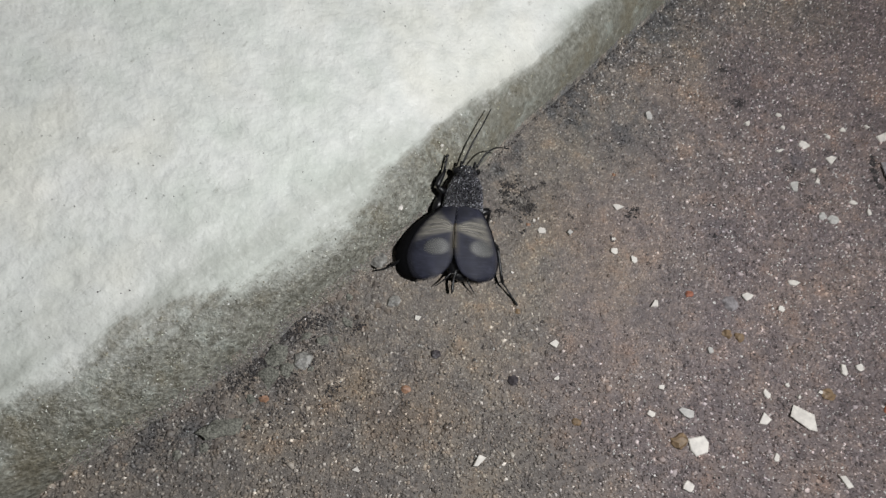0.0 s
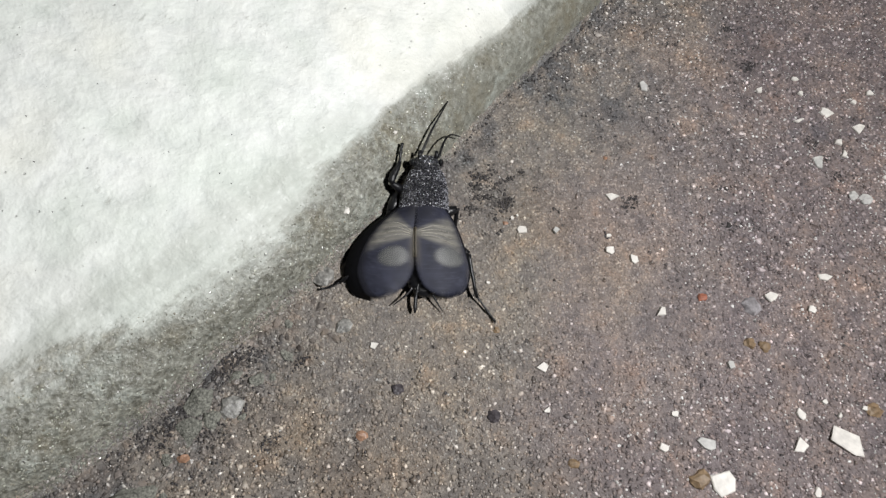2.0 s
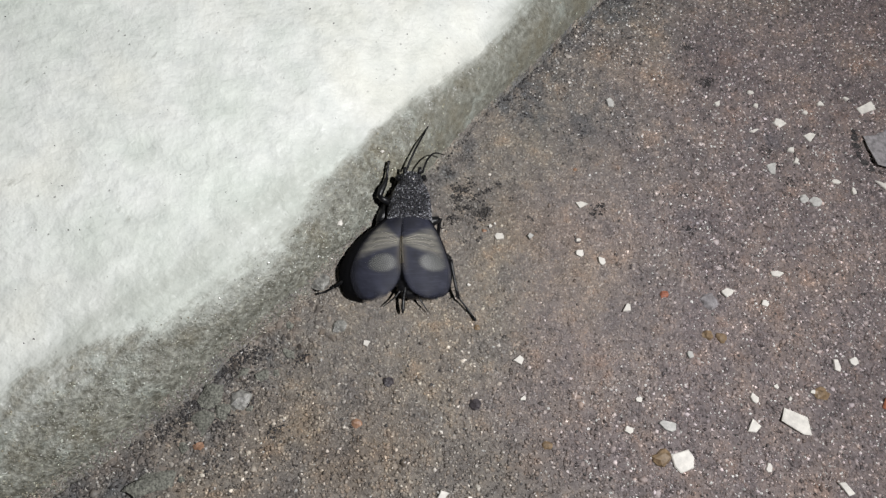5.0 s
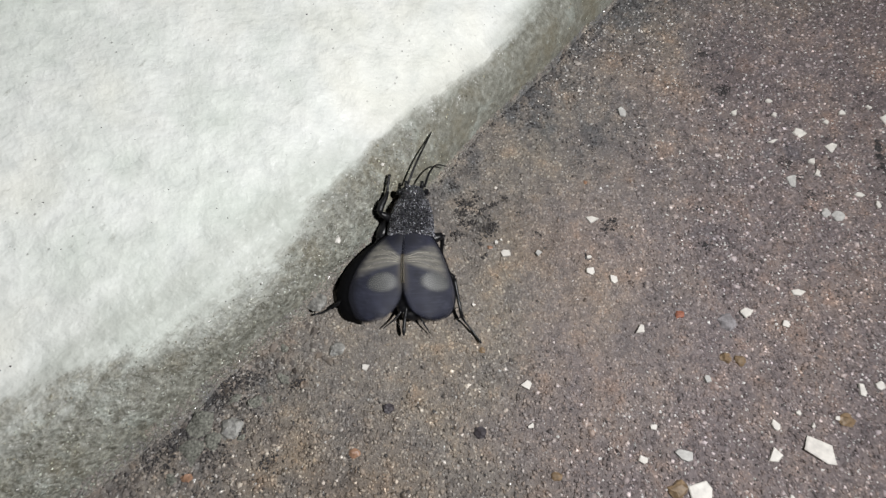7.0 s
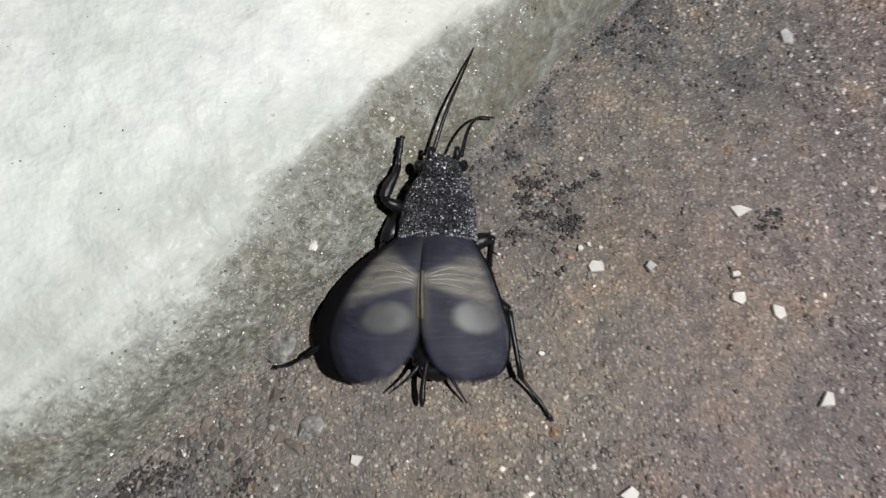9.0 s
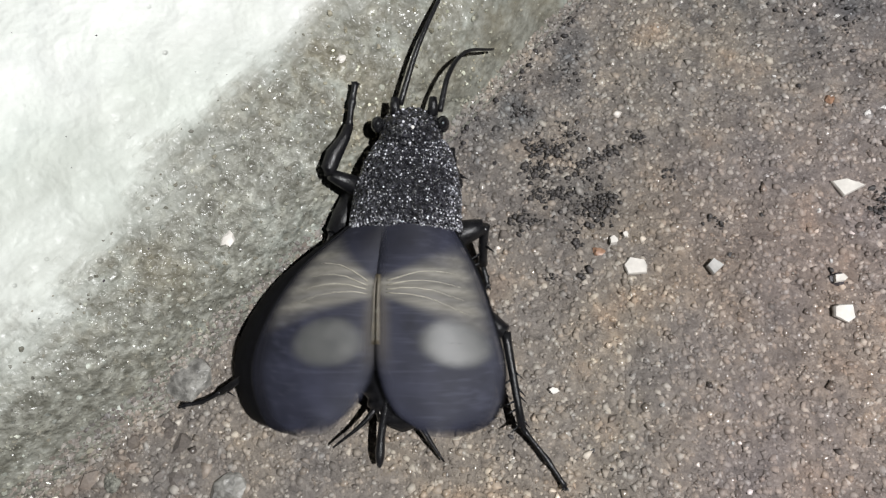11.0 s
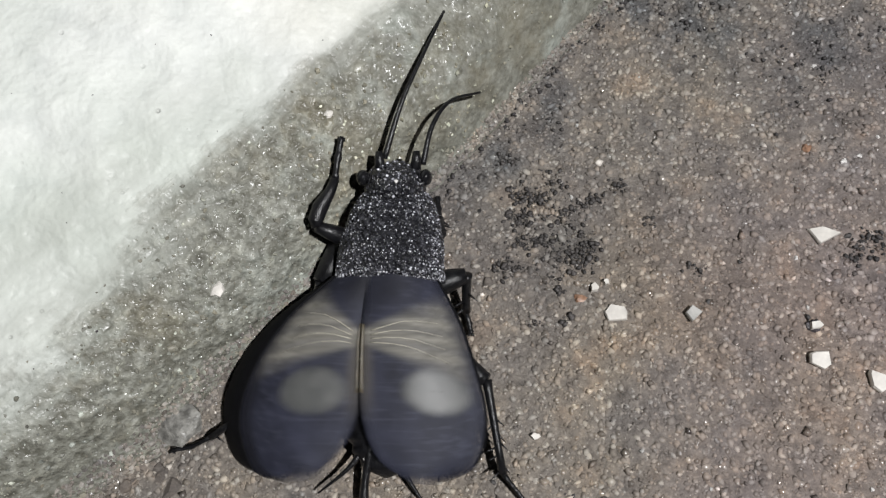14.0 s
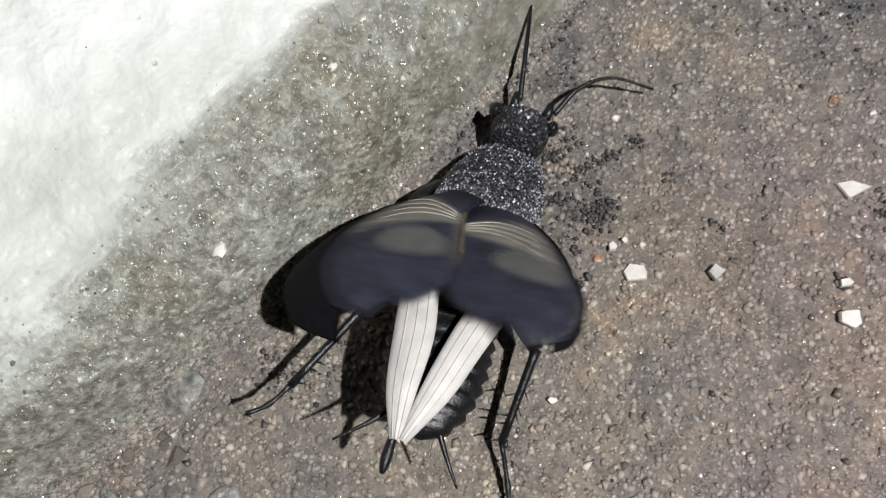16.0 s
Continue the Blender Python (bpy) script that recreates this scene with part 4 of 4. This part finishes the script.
FLAKES += [(6.0, -3.74, 0.26, 0.17, -25), (3.48, -3.83, 0.2, 0.16, 30), (0.49, -3.51, 0.22, 0.17, 10), (-1.2, -3.64, 0.1, 0.09, 0), (4.93, -3.41, 0.12, 0.12, 0), (3.4, 4.66, 0.26, 0.06, 50),
           (7.34, 2.35, 0.12, 0.1, 20), (6.1, 2.54, 0.12, 0.09, 0), (2.74, -0.07, 0.08, 0.06, 0), (1.45, 0.16, 0.06, 0.05, 0), (1.52, 0.2, 0.04, 0.035, 0), (1.06, -0.72, 0.06, 0.04, 0),
           (7.01, 2.18, 0.13, 0.08, 20), (7.85, 2.46, 0.11, 0.10, 0), (6.14, 2.29, 0.09, 0.10, 0), (8.08, 0.82, 0.36, 0.17, -35), (7.2, 0.89, 0.15, 0.09, -10), (7.47, 0.71, 0.09, 0.13, 0),
           (6.0, 1.81, 0.2, 0.06, 15), (5.32, -2.33, 0.08, 0.09, 0), (5.86, -2.43, 0.08, 0.08, 0), (5.49, -2.5, 0.07, 0.08, 0)]
for k, (x, y, w, h, turn) in enumerate(FLAKES):
    flake("paint_flake", x, y, w, h, turn, M_CHIP, "broken white paint flake lying on the sand", 100 + k, group="paint flakes", sides=(5, 6)[k] if k < 2 else 0)
flake("stone_flake", 6.14, 1.13, 0.24, 0.2, 20, M_GREYCHIP, "flat grey stone flake on the sand", 7)
flake("stone_flake", 2.03, 0.0, 0.12, 0.1, 20, M_GREYCHIP, "flat grey stone flake on the sand", 8)
stone("brown_pebble", 3.45, -3.2, 0.27, 0.22, 0, M_BROWN, "small brown pebble beside a white flake", 11)
stone("red_grit", 3.92, -0.93, 0.14, 0.12, 0, M_RED, "brick-red grit on the sand", 12)
stone("orange_grit", -0.55, -2.55, 0.13, 0.11, 0, M_ORANGE, "orange grit on the sand", 13)
stone("orange_grit", -2.47, -2.72, 0.13, 0.1, 0, M_ORANGE, "orange grit near the wall's foot", 14)
stone("dark_pebble", -0.13, -2.03, 0.15, 0.13, 0, M_DARK, "dark grey pebble in the sand", 15)
stone("dark_pebble", 1.0, -2.38, 0.17, 0.15, 0, M_DARK, "dark purple-grey pebble in the sand", 16)
stone("grey_pebble", 4.6, -1.06, 0.26, 0.24, 0, M_SLAB, "round dull grey pebble in the sand", 17)

stone("quartz_pebble", -0.99, -0.67, 0.27, 0.24, 20, M_QUARTZ, "greyish quartz pebble beside the cricket's hind foot", 18, tall=0.5, z=0.08)
stone("quartz_pebble", -0.74, -1.26, 0.22, 0.18, 40, M_QUARTZ, "pale grey quartz pebble in the sand", 19, tall=0.5)
stone("grey_pebble", -2.0, -2.2, 0.34, 0.24, 40, M_QUARTZ, "rough grey pebble at the wall's foot", 20, tall=0.4)
stone("tan_pebble", 1.12, -1.34, 0.09, 0.08, 0, M_BROWN, "tiny tan pebble in the sand", 21)
stone("tan_pebble", 4.66, -1.6, 0.18, 0.16, 0, M_BROWN, "small tan pebble in the sand", 22)
stone("tan_pebble", 1.9, -2.95, 0.14, 0.12, 0, M_BROWN, "small tan pebble in the sand", 23)
stone("dark_pebble", 2.74, -0.08, 0.09, 0.08, 0, M_DARK, "tiny black pebble in the sand", 24)
p = wall_point(np.array(-0.47), np.array(0.57))
stone("lime_nodule", float(p[0]), float(p[1]), 0.10, 0.085, 30, M_CHIP, "white lime nodule on the wall's grimy foot", 27, z=float(p[2]) - 0.02)
p = wall_point(np.array(0.66), np.array(0.86))
stone("lime_nodule", float(p[0]), float(p[1]), 0.06, 0.05, 30, M_CHIP, "white lime nodule on the wall's grimy foot", 28, z=float(p[2]) - 0.01)
flake("flat_stone", 8.42, 1.46, 1.08, 0.86, 6, M_SLAB, "flat purplish-grey stone lying in a dark gap", 31, 0.05, category="stone", sides=10)
flake("stone_flake", 6.74, 0.53, 0.2, 0.13, 10, M_GREYCHIP, "flat grey stone flake on the sand", 32)
flake("stone_flake", 3.6, -2.79, 0.24, 0.15, -20, M_GREYCHIP, "flat grey stone flake on the sand", 33)
flake("stone_flake", 4.11, -1.84, 0.1, 0.13, 0, M_GREYCHIP, "flat grey stone flake on the sand", 34)
stone("red_stone", 7.14, -2.67, 0.42, 0.36, 20, M_BRICK, "smooth orange-red brick fragment on the sand", 35)
stone("brown_pebble", 6.01, -2.46, 0.25, 0.19, 0, M_BROWN, "small brown pebble in the sand", 36)
stone("tan_pebble", 4.45, -1.56, 0.18, 0.15, 0, M_BROWN, "small tan pebble in the sand", 37)
# dark crumbs laid in to draw the shade of the gap beside the slab
crumbs([(7.83, 1.85, 0.04, 40), (7.80, 1.72, 0.06, 200), (7.79, 1.56, 0.06, 200), (7.80, 1.41, 0.06, 200), (7.84, 1.26, 0.06, 200), (7.93, 1.15, 0.06, 200), (8.1, 1.06, 0.05, 40)], "dark soil in the gap beside a flat grey stone")
rng = random.Random(77)
CEMENT = [(-2.98, -3.12, 0.62, 0.26, 12), (-2.34, -2.09, 0.36, 0.28, 50), (-2.42, -2.4, 0.3, 0.24, 20), (-1.72, -1.88, 0.2, 0.14, 30), (-2.2, -2.3, 0.24, 0.18, 70)]
CEMENT += [(x - 0.7317 * o, y + 0.6816 * o, rng.uniform(0.09, 0.22), rng.uniform(0.07, 0.14), rng.uniform(0, 180)) for x, y, o in
           [(-1.25 - 0.6816 * 0.28 * k, -1.35 - 0.7317 * 0.28 * k, rng.uniform(-0.25, 0.3)) for k in range(12)]]
for k, (x, y, w, h, turn) in enumerate(CEMENT):
    stone("cement_crumb", x, y, w, h, turn, M_CEMENT, "rough grey cement crumb at the wall's foot", 300 + k, "cement crumbs", 0.5, "cement crumb")
crumbs([(1.01, 0.79, 0.08, 70), (1.12, 0.77, 0.06, 50), (0.97, 0.64, 0.08, 60), (1.05, 0.66, 0.05, 30), (1.3, 0.65, 0.07, 40), (1.02, 0.48, 0.08, 60), (1.12, 0.47, 0.05, 30), (1.42, 0.43, 0.09, 90), (1.36, 0.34, 0.09, 80), (1.27, 0.38, 0.08, 40), (0.91, 0.3, 0.09, 60),
        (1.2, 0.22, 0.05, 16), (1.24, 0.14, 0.04, 16), (1.4, 0.74, 0.06, 20), (1.5, 0.76, 0.06, 20), (1.64, 0.85, 0.05, 20), (1.22, 0.91, 0.08, 30), (0.93, 1.03, 0.07, 30), (1.09, -0.06, 0.05, 16), (1.27, -0.02, 0.05, 12), (1.83, 0.6, 0.05, 12), (2.07, 0.28, 0.06, 16),
        (1.15, 0.6, 0.3, 110), (-0.1, -0.6, 0.25, 60), (-0.45, -0.55, 0.15, 40), (1.25, 1.3, 0.3, 60)], "dark soil crumbs strewn on the sand beside the cricket", M_SOIL)
crumbs([(-1.95, -1.61, 0.16, 200), (-2.1, -1.73, 0.14, 200), (-2.24, -1.87, 0.14, 200), (-1.76, -1.58, 0.14, 110), (-1.22, -1.68, 0.16, 110), (-2.45, -2.11, 0.12, 130), (-2.65, -2.34, 0.14, 160), (-2.55, -2.2, 0.1, 100), (-1.93, -2.19, 0.16, 110), (-2.2, -2.47, 0.18, 130),
        (-2.81, -2.51, 0.16, 130), (-1.54, -2.57, 0.14, 80), (-3.26, -2.37, 0.14, 60), (-3.0, -2.6, 0.35, 160), (-1.75, -2.0, 0.4, 120), (-3.8, -3.3, 0.5, 300), (-2.3, -2.9, 0.4, 140)], "dark soil crumbs along the wall's foot")
def crack(s):
    """A spot on the ground in the corner under the wall."""
    o = float(crease(np.array(s))) - 0.02
    return (s * S_DIR[0] + o * O_DIR[0], s * S_DIR[1] + o * O_DIR[1], 0.08, 12)


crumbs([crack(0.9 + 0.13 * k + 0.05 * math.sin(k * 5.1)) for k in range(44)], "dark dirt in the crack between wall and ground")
crumbs([(6.15, 1.43, 0.14, 90), (6.3, 1.2, 0.1, 40), (6.38, 0.9, 0.12, 50), (4.59, 0.69, 0.1, 36), (4.54, 0.09, 0.1, 60), (3.16, 0.44, 0.12, 80), (3.05, 0.36, 0.06, 30), (5.19, 3.43, 0.09, 90), (5.4, 2.74, 0.1, 110), (4.18, 3.07, 0.12, 50), (2.75, -0.06, 0.04, 24), (5.3, 3.1, 0.3, 40),
        (2.2, 2.3, 0.4, 120), (3.2, 3.6, 0.5, 160), (4.3, 4.5, 0.6, 160), (3.6, 2.0, 0.5, 90), (2.9, 1.7, 0.4, 70)], "dark soil crumbs strewn on the open sand")
stone("pink_grit", 2.87, 1.1, 0.07, 0.06, 0, M_ORANGE, "tiny pinkish grit in the sand", 38)
stone("pink_grit", 1.36, 0.1, 0.08, 0.06, 0, M_ORANGE, "tiny pinkish grit beside white flakes", 39)
flake("stone_flake", 3.62, 2.29, 0.14, 0.17, 10, M_GREYCHIP, "small greenish-grey stone flake on the sand", 40)
stone("grey_pebble", 6.55, 0.59, 0.16, 0.14, 0, M_GREYCHIP, "smooth grey pebble in the sand", 41)
stone("grey_pebble", 6.77, 0.56, 0.2, 0.16, 10, M_GREYCHIP, "smooth grey pebble in the sand", 42)
build_grains()


# ---- what moves ----
BODY = [(15.3, 0.262, 0.0, 0.0, 0, 0, 0), (15.4, 0.215, 0.0, 0.02, -6, 6, -3.5), (15.5, 0.215, -0.012, 0.04, -15.5, 13.0, -8.1), (15.6, 0.321, -0.04, 0.08, -23, 10, -13),
        (15.7, 0.455, 0.0, 0.02, -27, 10, -19.5), (15.8, 0.47, 0.02, 0.016, -34, 14, -28), (15.9, 0.53, 0.01, 0.05, -35, 10, -28), (16.0, 0.61, -0.02, 0.03, -39, 6, -19)]
TURNS = {
    "head": [(15.3, 0, 0, 0), (15.5, 8, 0, 0), (15.7, 16, 0, 0), (16.0, 22, 0, 0)],
    "wing_l": [(15.3, 0, 0, 0), (15.4, -8, 2, 3), (15.5, -16, -3, 2.8), (15.6, -24, -12, 9), (15.7, -25, -10, 12), (15.8, -24, -8, 18), (15.9, -19, -2, 16), (16.0, -12, -4, 11)],
    "wing_r": [(15.3, 0, 0, 0), (15.4, -6, 10, 3), (15.5, -13, 18, -2), (15.6, -20, 8, -3), (15.7, -20, -15, 1), (15.8, -22, -25, 4), (15.9, -20, -20, 7), (16.0, -14, -15, 4)],
    "leg_hl": [(15.3, 0, 0, 0), (15.4, -12, -18, 1), (15.5, -4, -29, 2.4), (15.6, 6, -25, 14), (15.7, 4, -26, 18), (15.8, -14, -36, 27), (15.9, -8, -30, 28), (16.0, 1, -21, 26)],
    "leg_hr": [(15.3, 0, 0, 0), (15.4, -5, 12, 8), (15.5, 17, 32, 22), (15.6, 29, 28, 28), (15.8, 29, 26, 22), (15.9, 33, 24, 12), (16.0, 40, 5, -12)],
    "leg_mr": [(15.3, 0, 0, 0), (15.5, 6, -14, 10), (15.7, 6, -15, 20), (15.9, 0, -12, 45), (16.0, 0, -10, 78)],
    "leg_fl": [(15.3, 0, 0, 0), (15.4, 3, -6, 0), (15.5, 8, -16, 2), (15.6, 44, -85, -28), (15.7, 61, -107, -35), (15.8, 73, -114, -43), (15.9, 84, -109, -42), (16.0, 86, -107, -48)],
    "antenna_l": [(0, 8, -2, -4), (1.5, -4, 2, -4), (3.5, -10, 4, -5), (7, -6, 3, -3), (9, -1.4, 0.6, 1.3), (14.5, 0, 0, 2), (15.3, 0, 0, 4), (15.4, -10, 4.6, 8), (15.5, -22, 6.7, 0), (15.6, -9, 3, 11), (15.7, -25, 5.6, 1),
                  (15.8, 10, -9, 26), (15.9, 12, -6, 22), (16.0, 30, -10, 36)],
    "antenna_r": [(0, 11, -12, -20), (1.5, -4, 6, -3), (3.5, -6, 4, -8), (7, -5, 5, -5), (9, -3, 6, 1), (12, 2, 3, 3), (13.8, 3, 3, 4), (14.5, 25, -11, -9), (15, 17, -6, -5), (15.3, 5, -8, -25), (15.4, -14, -12, -48),
                  (15.5, -17, -38, -71), (15.6, -25, -75, -82), (15.7, -21, -66, -72), (15.8, -33, -85, -78), (15.9, 2, -55, -58), (16.0, 37, -15, -29)],
    "abdomen": [(15.3, 0, 0, 0), (15.4, 3, -2, 5), (15.5, 12, -5, 7), (15.6, 20, -7, 8), (15.7, 24, -6, 7), (15.8, 30, -10, 10), (15.9, 29, -10, 10), (16.0, 18, -3, 5)],
}
for name in [n for n in limbs if n.startswith("hind_wing")]:
    TURNS[name] = [(15.3, 0, 0, 0), (15.6, 0, 0, 0), (15.8, 0, 0, 0), (16.0, 0, 0, 0)]
SHIFTS = {"abdomen": [(15.3, 0, 0, 0), (15.5, 0, -0.05, 0), (15.7, 0, -0.18, -0.02), (15.9, 0, -0.28, -0.04), (16.0, 0, -0.28, -0.04)],
          "head": [(15.3, 0, 0, 0), (15.5, 0, 0.01, 0.02), (15.7, 0, 0.03, 0.08), (16.0, 0, 0.02, 0.14)],
          "antenna_l": [(15.3, 0, 0, 0), (15.7, 0, 0.0, 0.14), (16.0, 0, 0.0, 0.24)], "antenna_r": [(15.3, 0, 0, 0), (15.7, 0, 0.0, 0.14), (16.0, 0, 0.0, 0.24)]}


def mixed(rows, t):
    """The values of rows at a time, on straight lines between them."""
    return [float(np.interp(t, [r[0] for r in rows], [r[k] for r in rows])) for k in range(1, len(rows[0]))]


def settled(rows):
    """Rows with most of the last move done a little early, as the cricket halts."""
    last, before = rows[-1], rows[-2]
    return [*rows[:-1], (15.95, *[0.85 * a + 0.15 * b for a, b in zip(last[1:], before[1:])]), last]


def motions():
    for name in [n for n in limbs if n.startswith("hind_wing")]:
        SHIFTS[name] = [(0.0, 0, 0.16, -0.05), (15.3, 0, 0.16, -0.05), (15.6, 0, 0.06, 0.03), (15.8, 0, 0, 0.05)]
    walk(cricket, [(t, pose(x * CM, y * CM, z * CM, a, b, g)) for t, x, y, z, a, b, g in [(0.0, 0.27, 0, 0, 0, 0, 0)] + settled(BODY)])
    for name, rows in TURNS.items():
        limb = limbs[name]
        base = limb.location.copy()
        if name.startswith("wing"):
            # the wings shiver from side to side as it chirps: one stroke in three frames
            sign = 1 if name == "wing_l" else -1
            keys = []
            for k in range(481):
                t = k / FPS
                a, b, g = mixed([(0, 0, 0, 0)] + settled(rows), t)
                swing = (0.0, 1.0, -1.0)[k % 3]
                keys.append((t, pose(*base, a + 2.0 * swing, b + 5.5 * swing * sign, g + 3.5 * swing * sign)))
        else:
            start = [] if rows[0][0] == 0 else [(0.0, 0, 0, 0)]
            keys = []
            for t, a, b, g in start + settled(rows):
                off = Vector(mixed(SHIFTS[name], t)) * CM if name in SHIFTS else Vector()
                keys.append((t, pose(*(base + off), a, b, g)))
        walk(limb, keys)


motions()
